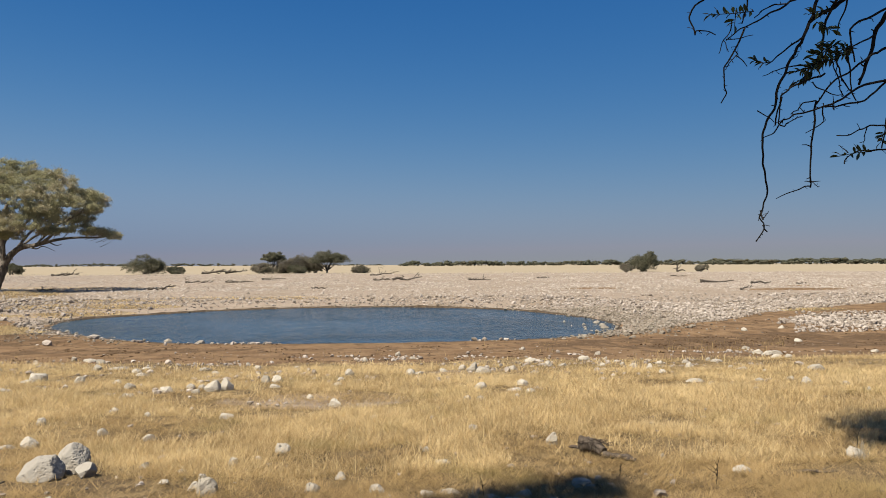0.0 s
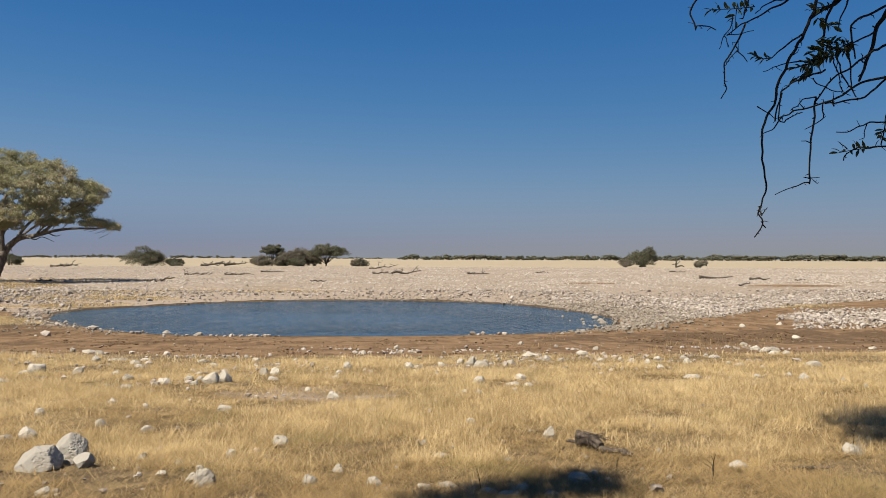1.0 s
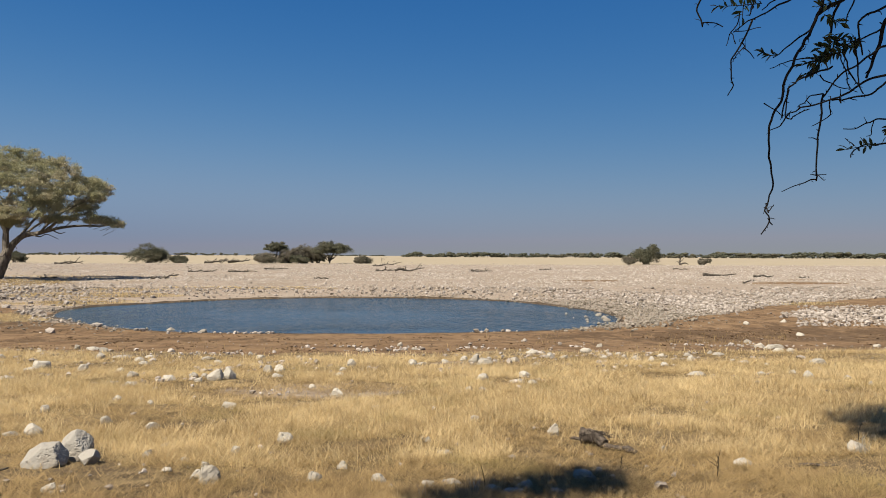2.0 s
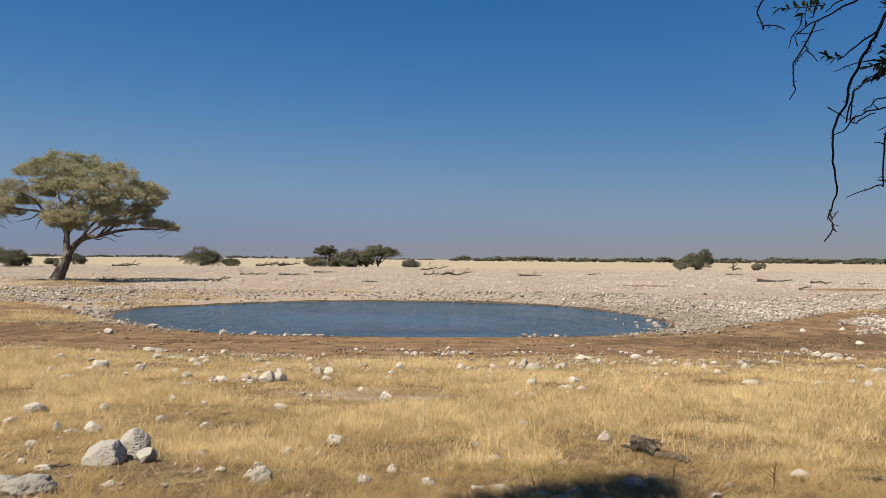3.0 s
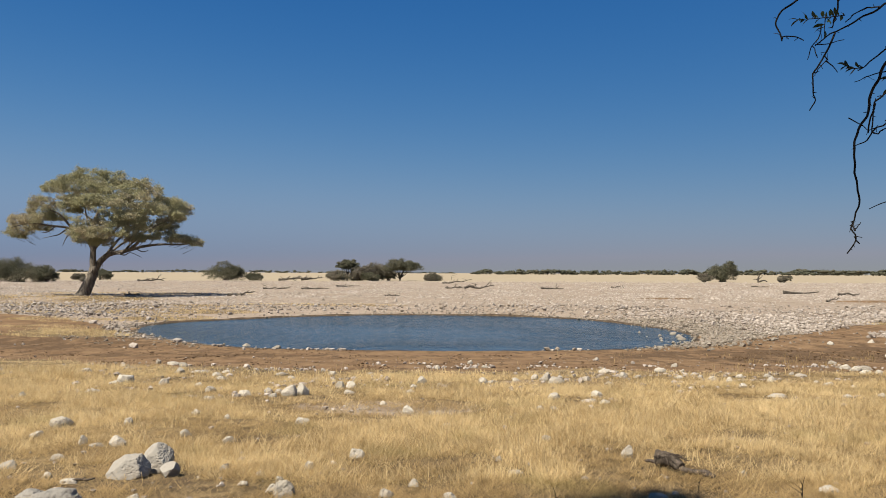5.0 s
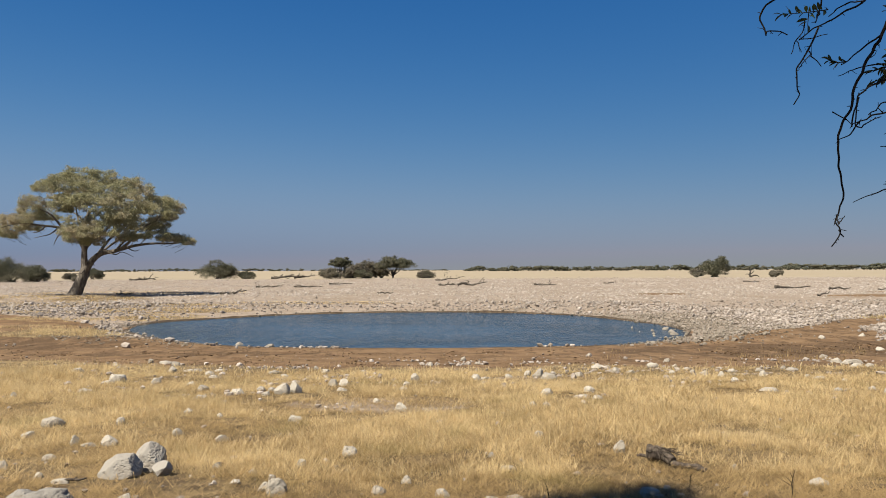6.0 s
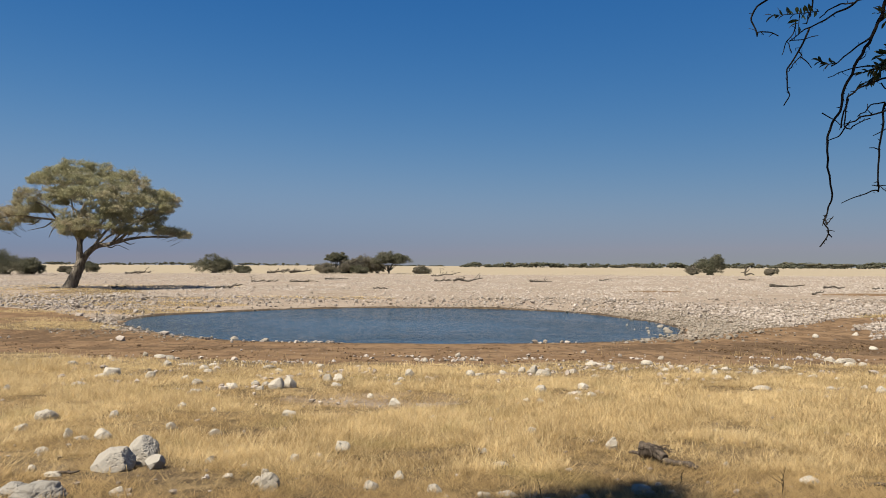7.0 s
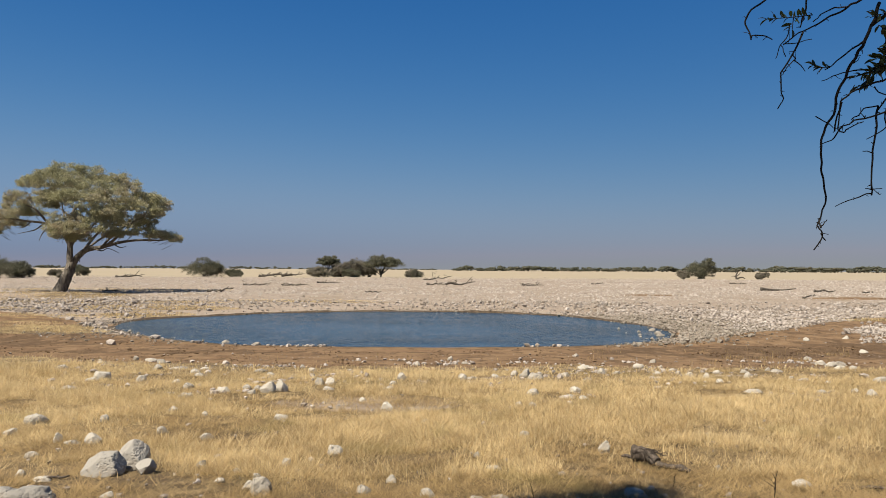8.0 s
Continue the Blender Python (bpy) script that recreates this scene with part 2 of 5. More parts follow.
def sheet(name, verts, faces, material, parent=None, smooth=False):
    """An object from arrays: verts (n, 3), faces (m, k) or a list of such arrays."""
    faces = faces if isinstance(faces, list) else [faces]
    me = bpy.data.meshes.new(name)
    me.vertices.add(len(verts))
    me.vertices.foreach_set("co", np.ascontiguousarray(verts, np.float32).ravel())
    loops = np.concatenate([f.ravel() for f in faces]).astype(np.int32)
    sizes = np.concatenate([np.full(len(f), f.shape[1]) for f in faces]).astype(np.int32)
    me.loops.add(len(loops))
    me.loops.foreach_set("vertex_index", loops)
    me.polygons.add(len(sizes))
    me.polygons.foreach_set("loop_start", np.concatenate([[0], np.cumsum(sizes)[:-1]]).astype(np.int32))
    me.polygons.foreach_set("use_smooth", np.full(len(sizes), smooth))
    me.update(calc_edges=True)
    me.materials.append(material)
    ob = new(name, me)
    ob.parent = parent
    return ob


def lattice(x, y, seed=0):
    """Smooth value noise in 0..1 on the plan."""
    xi, yi = np.floor(x), np.floor(y)
    fx, fy = x - xi, y - yi
    fx, fy = fx * fx * (3 - 2 * fx), fy * fy * (3 - 2 * fy)

    def r(a, b):
        s = np.sin(a * 127.1 + b * 311.7 + seed * 74.7) * 43758.5453
        return s - np.floor(s)
    top = r(xi, yi) * (1 - fx) + r(xi + 1, yi) * fx
    low = r(xi, yi + 1) * (1 - fx) + r(xi + 1, yi + 1) * fx
    return top * (1 - fy) + low * fy


def rough2(x, y, size, seed=0):
    return (lattice(x / size, y / size, seed) * 0.55 + lattice(x / size * 2.1, y / size * 2.1, seed + 3) * 0.3
            + lattice(x / size * 4.3, y / size * 4.3, seed + 7) * 0.15)


def ramp(v, lo, hi):
    t = np.clip((v - lo) / (hi - lo), 0, 1)
    return t * t * (3 - 2 * t)


def blob(x, y, cx, cy, rx, ry):
    """1 in the middle of an ellipse on the plan, 0 outside."""
    return ramp(1.25 - np.hypot((x - cx) / rx, (y - cy) / ry), 0, 0.5)


# ================= the lie of the land =================
WATER_Z = EYE - 3.6
POND = [(-17.9, 46.9), (-19.2, 51.5), (-18.6, 55.3), (-15.2, 59.5), (-10.3, 64.0), (-4.0, 66.2), (2.0, 66.0), (6.5, 64.6), (11.2, 60.5),
        (13.6, 54.4), (14.8, 48.4), (14.0, 42.6), (12.0, 39.6), (9.1, 37.3), (4.7, 36.4), (0.5, 36.0), (-3.7, 36.4), (-8.1, 37.1), (-11.3, 38.9), (-14.9, 42.6)]


def closed_curve(pts, steps=6):
    p = np.array(pts)
    a, b, c, d = np.roll(p, 1, 0), p, np.roll(p, -1, 0), np.roll(p, -2, 0)
    out = []
    for k in range(steps):
        t = k / steps
        out.append(0.5 * (2 * b + (c - a) * t + (2 * a - 5 * b + 4 * c - d) * t ** 2 + (3 * b - a - 3 * c + d) * t ** 3))
    return np.stack(out, 1).reshape(-1, 2)


SHORE = closed_curve(POND)


def shore_distance(x, y):
    """Metres outside the pond's edge, negative inside."""
    x, y = np.asarray(x, float), np.asarray(y, float)
    out = np.full(x.shape, 60.0)
    near = (np.abs(x + 2.5) < 60) & (np.abs(y - 51) < 60)
    px, py = x[near][:, None], y[near][:, None]
    a, b = SHORE, np.roll(SHORE, -1, 0)
    d = b - a
    best = np.full(len(px), 1e9)
    inside = np.zeros(len(px), bool)
    for (ax, ay), (dx, dy) in zip(a, d):
        t = np.clip(((px[:, 0] - ax) * dx + (py[:, 0] - ay) * dy) / (dx * dx + dy * dy), 0, 1)
        best = np.minimum(best, np.hypot(px[:, 0] - ax - t * dx, py[:, 0] - ay - t * dy))
        if dy:
            crossing = ((py[:, 0] >= min(ay, ay + dy)) & (py[:, 0] < max(ay, ay + dy)))
            inside ^= crossing & (px[:, 0] < ax + (py[:, 0] - ay) / dy * dx)
    out[near] = np.where(inside, -best, best)
    return out


def land(x, y):
    """Ground height, vectorised."""
    x, y = np.asarray(x, float), np.asarray(y, float)
    z = np.interp(y, [-60, 0, 6, 11, 21.5, 36, 65, 83, 6000], [-1.4, -1.5, -1.77, -2.05, -2.7, -3.6, -3.6, -3.1, -3.1])
    s = shore_distance(x, y)
    wavy = (rough2(x, y, 2.3, 5) - 0.5) * 0.10 + (rough2(x, y, 0.7, 9) - 0.5) * 0.035
    calm = ramp(np.abs(y), 2500, 300)
    z = np.minimum(z + np.minimum(0.03 * np.maximum(s, 0), 0.3) * ramp(y, 30, 38), -3.6 + 0.06 * s)
    z = np.where(s < 0, np.maximum(-3.6 + 0.14 * s, -4.5), z)
    return EYE + z + wavy * calm * (0.35 + 0.65 * ramp(np.abs(s), 0, 3))


def land_at(x, y):
    return float(land(np.array([x]), np.array([y]))[0])


def zones(x, y):
    """Brown earth, straw and far plain, each 0 to 1."""
    s = shore_distance(x, y)
    n1, n2 = rough2(x, y, 6, 21) - 0.5, rough2(x, y, 2.2, 25) - 0.5
    edge = 22.0 + 5.0 * ramp(x, -8, -14) - 1.2 * ramp(x, 4, 12) + 3 * n1 + 2 * n2
    straw = ramp(edge - y, -1.2, 1.2) * ramp(y, -40, -30)
    top = np.interp(x, [-60, -33, -22, -18, -13, -8, 9, 14, 22, 31, 45, 70], [66, 61, 52, 44, 39.5, 37, 37.5, 38.5, 46, 54, 62, 70])
    soil = ramp(top + 2.5 * n1 - y, -1.0, 1.0) * ramp(s, 0.1, 0.7)
    soil = soil * (1 - blob(x, y, 29.5, 41.5, 6, 3.6))
    soil = np.maximum(soil, np.maximum(blob(x, y, 26.0, 86.5, 3.8, 2.6) * 0.95, blob(x, y, 47, 81, 6, 2.2) * 0.75))
    soil = np.maximum(soil, blob(x, y, 60, 91, 11, 3.0) * 0.6)
    tan = np.maximum.reduce([blob(x, y, -20.5, 44.6, 3.6, 3.6) * 0.85, blob(x, y, -30, 71, 14, 2.6) * 0.55, blob(x, y, -52, 84, 9, 6) * 0.62,
                             blob(x, y, -22, 66, 8, 2.5) * 0.55, blob(x, y, -20.5, 58.5, 3.5, 3.0) * (0.5 + 0.8 * n2), blob(x, y, 30, 52.5, 5, 1.8) * 0.6, blob(x, y, -10, 74, 10, 1.6) * 0.5,
                             blob(x, y, -50, 80, 22, 14) * (0.6 + 0.9 * n1), blob(x, y, -38, 100, 16, 8) * (0.45 + 0.9 * n1), blob(x, y, -31, 64, 12, 3) * 0.55])
    straw = np.maximum(straw, tan)
    worn = np.maximum.reduce([blob(x, y, -0.8, 12.9, 1.9, 1.3) * (0.62 + 0.6 * n2), blob(x, y, 2.9, 18.2, 1.8, 0.9) * 0.5])
    straw, soil = straw * (1 - 0.95 * worn), soil * (1 - 0.95 * worn)
    soil = np.maximum(soil, ramp(s, 1.3, 0.2) * (0.52 + 0.5 * n2))
    plain = ramp(y + 60 * n1, 210, 270)
    return soil, straw, plain


def build_ground():
    fore = 5 * np.exp(np.arange(0, 460) * 0.0152)
    back = -np.geomspace(6, 4800, 40)[::-1]
    ys = np.concatenate([back, np.linspace(-5, 4.85, 50), fore[fore < 4800], [4850]])
    u = np.linspace(-1, 1, 211)
    u = 0.55 * u + 0.45 * u ** 3
    X = u[None, :] * (45 + 1.2 * np.abs(ys))[:, None]
    Y = np.repeat(ys[:, None], len(u), 1)
    x, y = X.ravel(), Y.ravel()
    v = np.stack([x, y, land(x, y)], 1)
    i = np.arange(len(ys) - 1)[:, None] * len(u) + np.arange(len(u) - 1)[None, :]
    f = np.stack([i, i + 1, i + 1 + len(u), i + len(u)], -1).reshape(-1, 4)
    ob = sheet("ground", v, f, M_GROUND, smooth=True)
    col = np.ones((len(v), 4), np.float32)
    col[:, 0], col[:, 1], col[:, 2] = zones(x, y)
    col[:, 3] = np.maximum.reduce([blob(x, y, 17, 31, 9.5, 4.6), blob(x, y, -9, 30.5, 6, 1.2) * 0.8, blob(x, y, -22, 38, 8, 5) * 0.8, ramp(shore_distance(x, y), 1.0, 0.25) * ramp(y, 52, 60), blob(x, y, 9, 30, 3, 1.0) * 0.6,
                                   blob(x, y, -3.6, 6.4, 2.4, 1.6), blob(x, y, -0.9, 5.7, 1.0, 0.4), blob(x, y, 5.2, 6.4, 1.6, 1.0)])
    at = ob.data.color_attributes.new("zone", "FLOAT_COLOR", "POINT")
    at.data.foreach_set("color", col.ravel())
    return tagged(ob, "dry sloping ground of straw, brown earth and white chalk", "ground", kind="structure")


build_ground()


def build_water():
    bm = bmesh.new()
    c = SHORE.mean(0)
    ring = [bm.verts.new((*(c + (p - c) * 1.03), WATER_Z)) for p in SHORE]
    bm.faces.new(ring)
    bmesh.ops.triangulate(bm, faces=bm.faces[:])
    return tagged(part("water", bm, M_WATER), "calm dark blue waterhole with fine ripples", "water", kind="structure")


build_water()


def build_mud_edge():
    """The low undercut lip of wet mud where the far bank meets the water."""
    ring = closed_curve(POND, 22)
    run = np.roll(ring, -1, 0) - np.roll(ring, 1, 0)
    run /= np.linalg.norm(run, axis=1)[:, None]
    out = np.stack([-run[:, 1], run[:, 0]], 1)
    if ((ring + out - ring.mean(0)) ** 2).sum() < ((ring - ring.mean(0)) ** 2).sum():
        out = -out
    tall = ramp(ring[:, 1], 50, 57) * (0.01 + 0.19 * rough2(ring[:, 0], ring[:, 1], 1.6, 33) ** 1.4) + 0.01
    wave = (rough2(ring[:, 0], ring[:, 1], 0.8, 35) - 0.5) * 0.5
    rows = []
    for away, z in ((-0.15, WATER_Z - 0.06), (0.05, WATER_Z + tall * 0.8), (0.30, WATER_Z + tall), (0.95, None)):
        p = ring + out * (away + wave)[:, None]
        rows.append(np.stack([p[:, 0], p[:, 1], land(p[:, 0], p[:, 1]) - 0.02 if z is None else np.broadcast_to(z, len(p))], 1))
    v = np.concatenate(rows)
    n = len(ring)
    i = np.arange(n)
    f = np.concatenate([np.stack([i + k * n, (i + 1) % n + k * n, (i + 1) % n + (k + 1) * n, i + (k + 1) * n], 1) for k in range(3)])
    return tagged(sheet("mud_edge", v, f, M_MUD, None, True), "dark wet mud along the edge of the waterhole", "mud", kind="structure")


build_mud_edge()


# ================= stones and rocks =================
def ico_arrays(level):
    bm = bmesh.new()
    bmesh.ops.create_icosphere(bm, subdivisions=level, radius=1)
    bm.verts.ensure_lookup_table()
    v = np.array([p.co[:] for p in bm.verts])
    f = np.array([[q.index for q in p.verts] for p in bm.faces])
    bm.free()
    return v, f


def chipped(dirs, rng, cuts=9, soft=0.06, up=False, least=0.42):
    """Radii that make a ball an angular stone: cut by planes, then roughened."""
    normals = rng.normal(size=(cuts, 3))
    if up:                                      # no undercut faces
        normals[:, 2] = np.abs(normals[:, 2]) + 0.1
    normals /= np.linalg.norm(normals, axis=1)[:, None]
    depth = rng.uniform(least, 0.9, cuts)
    dots = dirs @ normals.T
    r = np.where(dots > 0.05, depth / np.maximum(dots, 0.05), 9.0)
    r = np.minimum(r.min(1), 1.12)
    return r + soft * rng.normal(size=len(r))


def stone_field(name, label, x, y, size, seed, material, level=1, sink=0.25, flat=(0.5, 0.85)):
    rng = np.random.default_rng(seed)
    if level:
        base, f = ico_arrays(level)
    else:                                       # a plain four-sided lump for stones too far to show more
        base, f = np.array([(1, 0, -.3), (0, 1, -.3), (-1, 0, -.3), (0, -1, -.3), (0.15, -0.1, 0.55)]), np.array([(0, 1, 4), (1, 2, 4), (2, 3, 4), (3, 0, 4)])
    shapes = np.stack([base * chipped(base, rng, 7, 0.10)[:, None] for _ in range(24)])
    n = len(x)
    pick = shapes[rng.integers(0, 24, n)]
    a = rng.uniform(0, 6.283, n)
    sx, sy, sz = size * rng.uniform(0.75, 1.25, n), size * rng.uniform(0.6, 1.0, n), size * rng.uniform(*flat, n)
    c, s = np.cos(a)[:, None], np.sin(a)[:, None]
    px, py, pz = pick[..., 0] * sx[:, None] / 2, pick[..., 1] * sy[:, None] / 2, pick[..., 2] * sz[:, None] / 2
    z = land(x, y) + sz * (0.5 - sink)
    v = np.stack([px * c - py * s + x[:, None], px * s + py * c + y[:, None], pz + z[:, None]], -1).reshape(-1, 3)
    faces = (f[None] + (np.arange(n) * len(base))[:, None, None]).reshape(-1, 3)
    return tagged(sheet(name, v, faces, material), label, "stones", kind="stuff")


def sown(n, seed, x0, x1, y0, y1, fan=0.0, grow=0.0):
    """Random places in a band that widens with y; grow above 0 thins it with distance."""
    rng = np.random.default_rng(seed)
    y = y0 + (y1 - y0) * rng.random(n) ** (1 + grow)
    x = (x0 + (x1 - x0) * rng.random(n)) * (1 + fan * (y - y0))
    return x, y, rng


def build_stones():
    # the white stone field round and behind the pond
    x, y, rng = sown(300000, 5, -27, 27, 36, 290, 0.0278, 0.75)
    soil, straw, plain = zones(x, y)
    s = shore_distance(x, y)
    dens = 0.25 + 0.75 * ramp(rough2(x, y, 9, 40), 0.38, 0.62)
    dens *= (1 - 0.995 * soil) * (1 - 0.7 * straw) * (1 - 0.93 * plain)
    dens *= np.where(s < 0.4, 0, 1) * np.where((s < 7) & (y > 52) & (x < 15), 0.15 + 0.085 * s, 1)
    dens = np.maximum(dens, (blob(x, y, -36, 70, 13, 6.0) + blob(x, y, -27, 76, 8, 3)) * 1.2)
    dens = np.maximum(dens, 1.3 * blob(x, y, 21, 52, 10, 10) * (s > 0.3) * (1 - soil))
    keep = rng.random(len(x)) < dens * 0.72
    x, y = x[keep], y[keep]
    size = np.clip(rng.lognormal(math.log(0.142), 0.46, len(x)), 0.06, 0.5) * (1 + 0.002 * y)
    size *= 1 + 0.1 * blob(x, y, -36, 70, 13, 6.0)
    wet = (shore_distance(x, y) < 6.5) & (x > 7) & (y < 60)
    stone_field("rubble", "buff stones heaped on the bank by the water", x[wet], y[wet], size[wet] * 0.72, 7, M_BUFF)
    x, y, size = x[~wet], y[~wet], size[~wet]
    near = (y < 74) & (size > 0.1)
    stone_field("stones", "field of loose white chalk stones on pale earth", x[near], y[near], size[near], 6, M_STONES)
    stone_field("stones", "distant loose white chalk stones on pale earth", x[~near], y[~near], size[~near] * 1.1, 26, M_STONES, 0)
    # close-lying cobbles on the rise east of the water
    rng = np.random.default_rng(22)
    n = 12000
    x, y = rng.uniform(12, 48, n), 44 + 24 * rng.random(n) ** 1.3
    soil, straw, plain = zones(x, y)
    keep = (soil < 0.4) & (straw < 0.5) & (shore_distance(x, y) > 4) & (rng.random(n) < 0.25 + 0.9 * ramp(rough2(x, y, 5, 48), 0.36, 0.58)) & (x > 0.32 * y)
    size = np.clip(rng.lognormal(math.log(0.13), 0.42, n), 0.07, 0.4)
    stone_field("cobbles", "close-lying white stones on the rise by the water", x[keep], y[keep], size[keep], 23, M_STONES, flat=(0.5, 0.9))
    # rubble along the water
    rng = np.random.default_rng(8)
    k = rng.integers(0, len(SHORE), 5200)
    p = SHORE[k] + (np.roll(SHORE, -1, 0) - SHORE)[k] * rng.random(5200)[:, None]
    out = rng.normal(0.75, 0.8, 5200)
    c = SHORE.mean(0)
    d = p - c
    p = p + d / np.linalg.norm(d, axis=1)[:, None] * out[:, None]
    east, west = ramp(p[:, 0], 8, 12), ramp(p[:, 0], -9.5, -12.5) * ramp(p[:, 1], 60, 50)
    far = ramp(p[:, 1], 60, 64) * 0.5
    keep = rng.random(5200) < np.clip(0.006 + 0.9 * east + 0.75 * west + far, 0, 1)
    p = p[keep]
    p[:, 0] += ramp(p[:, 0], 8, 12) * rng.normal(0.8, 1.6, len(p))
    size = np.clip(rng.lognormal(math.log(0.11), 0.5, len(p)), 0.05, 0.36) * (1 - 0.3 * ramp(p[:, 0], 0, -8))
    stone_field("shore_stones", "grey stones along the muddy edge of the water", p[:, 0], p[:, 1], size, 9, M_SHORE)
    # grey gravel where the west bank runs down to the water
    rng = np.random.default_rng(24)
    n = 2600
    x, y = rng.normal(-17.6, 2.2, n), rng.normal(45.5, 3.6, n)
    s = shore_distance(x, y)
    keep = (s > 0.2) & (s < 5) & (rng.random(n) < 0.2 + ramp(rough2(x, y, 1.8, 49), 0.42, 0.6)) & (zones(x, y)[1] < 0.6)
    size = np.clip(rng.lognormal(math.log(0.085), 0.45, n), 0.04, 0.25)
    stone_field("gravel", "grey gravel and stones beside the water", x[keep], y[keep], size[keep], 25, M_SHORE)
    # a heap of white stones on the brown bank
    rng = np.random.default_rng(12)
    n = 1500
    y = rng.uniform(35.5, 49, n)
    x = y * (0.575 + 0.22 * rng.beta(1.2, 1.6, n)) + 0.4 * (rough2(y, y, 1.1, 3) - 0.5)
    size = np.clip(rng.lognormal(math.log(0.145), 0.42, n), 0.06, 0.5)
    stone_field("bank_stones", "white chalk stones strewn over the brown bank", x, y, size, 13, M_STONES)
    # pebbles in the grass
    x, y, rng = sown(2600, 15, -6, 6, 4.5, 30, 0.12, 0.2)
    keep = rng.random(len(x)) < 0.25 + 0.75 * ramp(rough2(x, y, 2.5, 44), 0.45, 0.65)
    size = np.clip(rng.lognormal(math.log(0.045), 0.5, len(x)), 0.02, 0.14)
    stone_field("pebbles", "small white pebbles among the dry grass", x[keep], y[keep], size[keep], 16, M_STONES)
    # small stones where the grass gives way to the bank
    x, y, rng = sown(6500, 17, -9, 9, 13.5, 27, 0.055, 0.0)
    keep = rng.random(len(x)) < 0.75 * ramp(rough2(x, y, 1.7, 47), 0.5, 0.72) * (0.35 + 0.65 * ramp(y, 15.5, 18)) * ramp(y, 27, 23)
    size = np.clip(rng.lognormal(math.log(0.10), 0.45, len(x)), 0.04, 0.24)
    stone_field("pebbles", "small white stones along the edge of the grass", x[keep], y[keep], size[keep], 20, M_STONES, flat=(0.4, 0.7))
    # dung and clods on the brown bank
    x, y, rng = sown(60000, 18, -16, 16, 22, 46, 0.07, 0.0)
    soil, straw, plain = zones(x, y)
    heaps = np.maximum.reduce([blob(x, y, 16, 31, 5.5, 3.6), blob(x, y, -9, 30.5, 6, 1.2), blob(x, y, -22, 38, 6, 4) * 0.6, blob(x, y, 2, 31, 5, 1.2) * 0.5])
    keep = (soil - straw > 0.5) & (rng.random(len(x)) < ramp(rough2(x, y / 2.4, 0.8, 50), 0.54, 0.68) * (0.18 + 0.75 * heaps))
    size = np.clip(rng.lognormal(math.log(0.055), 0.45, len(x)), 0.025, 0.17)
    tagged(stone_field("clods", "dark dung and clods of earth on the brown bank", x[keep], y[keep], size[keep], 19, M_CLOD, flat=(0.35, 0.55)), category="clods")


build_stones()
ROCKS, ROCK_SPOTS = 0, []


def rock(x, y, w, h, depth=None, level=3, label="rough white chalk rock lying in the dry grass", spin=None, lean=0.0, material=M_STONE, least=0.40):
    """One angular chalk rock, w wide and h high above the ground."""
    global ROCKS
    ROCKS += 1
    ROCK_SPOTS.append((x, y, w))
    rng = np.random.default_rng(100 + ROCKS)
    v, f = ico_arrays(level)
    r = chipped(v, rng, cuts=int(rng.integers(9, 13)), soft=0.0, up=True, least=least)
    r = np.minimum(r, 0.95)
    p = v * r[:, None]
    bumps = np.array([noise.fractal(Vector(q) * 2.2 + Vector((ROCKS * 3.1, 0, 0)), 1.0, 2.0, 5) for q in v])
    pits = np.array([noise.noise(Vector(q) * 6.5 + Vector((0, ROCKS * 1.7, 0))) for q in v])
    if level >= 4:
        pits = pits + 0.6 * np.array([noise.noise(Vector(q) * 15 + Vector((ROCKS, 0, 2))) for q in v])
    p *= (1 + (0.10 if level == 5 else 0.06) * bumps + 0.09 * np.minimum(pits, 0))[:, None]
    a = rng.uniform(-0.5, 0.5) if spin is None else spin
    rot = np.array([[math.cos(a), -math.sin(a), 0], [math.sin(a), math.cos(a), 0], [0, 0, 1]])
    p = p @ rot.T
    p[:, 2] *= np.where(p[:, 2] > 0, 1 + lean * p[:, 0] / np.abs(p[:, 0]).max(), 1)
    size = p.max(0) - p.min(0)
    low = h * 1.45
    p *= np.array([w, depth or w * rng.uniform(0.65, 0.95), low]) / size
    p[:, 2] += h - p[:, 2].max()
    ob = sheet("rock", p, f, material, None, level >= 4)
    ob.location = (x, y, land_at(x, y))
    return tagged(ob, label, "rock", "rocks in the grass")


def scatter_rocks(rows):
    for x, y, w, h in rows:
        big = w * h / max(y, 1) > 0.0035
        w, h = w * (1 + 0.05 * float(ramp(y, 14, 18))), h * (1 + 0.12 * float(ramp(y, 14, 18)))
        deep = 0.8 * w
        tall = (max(h - deep * min(1.9 / y, 0.3) * 0.8, 0.4 * h) * 0.85 + 0.012) * (1 - 0.2 * float(ramp(y, 13, 17)))
        rock(x, y + 0.3 * deep, w * 1.05, tall, deep, level=4 if big else 3,
             label="small white chalk rock half buried in dry grass" if w < 0.16 else "rough white chalk rock lying in the dry grass")


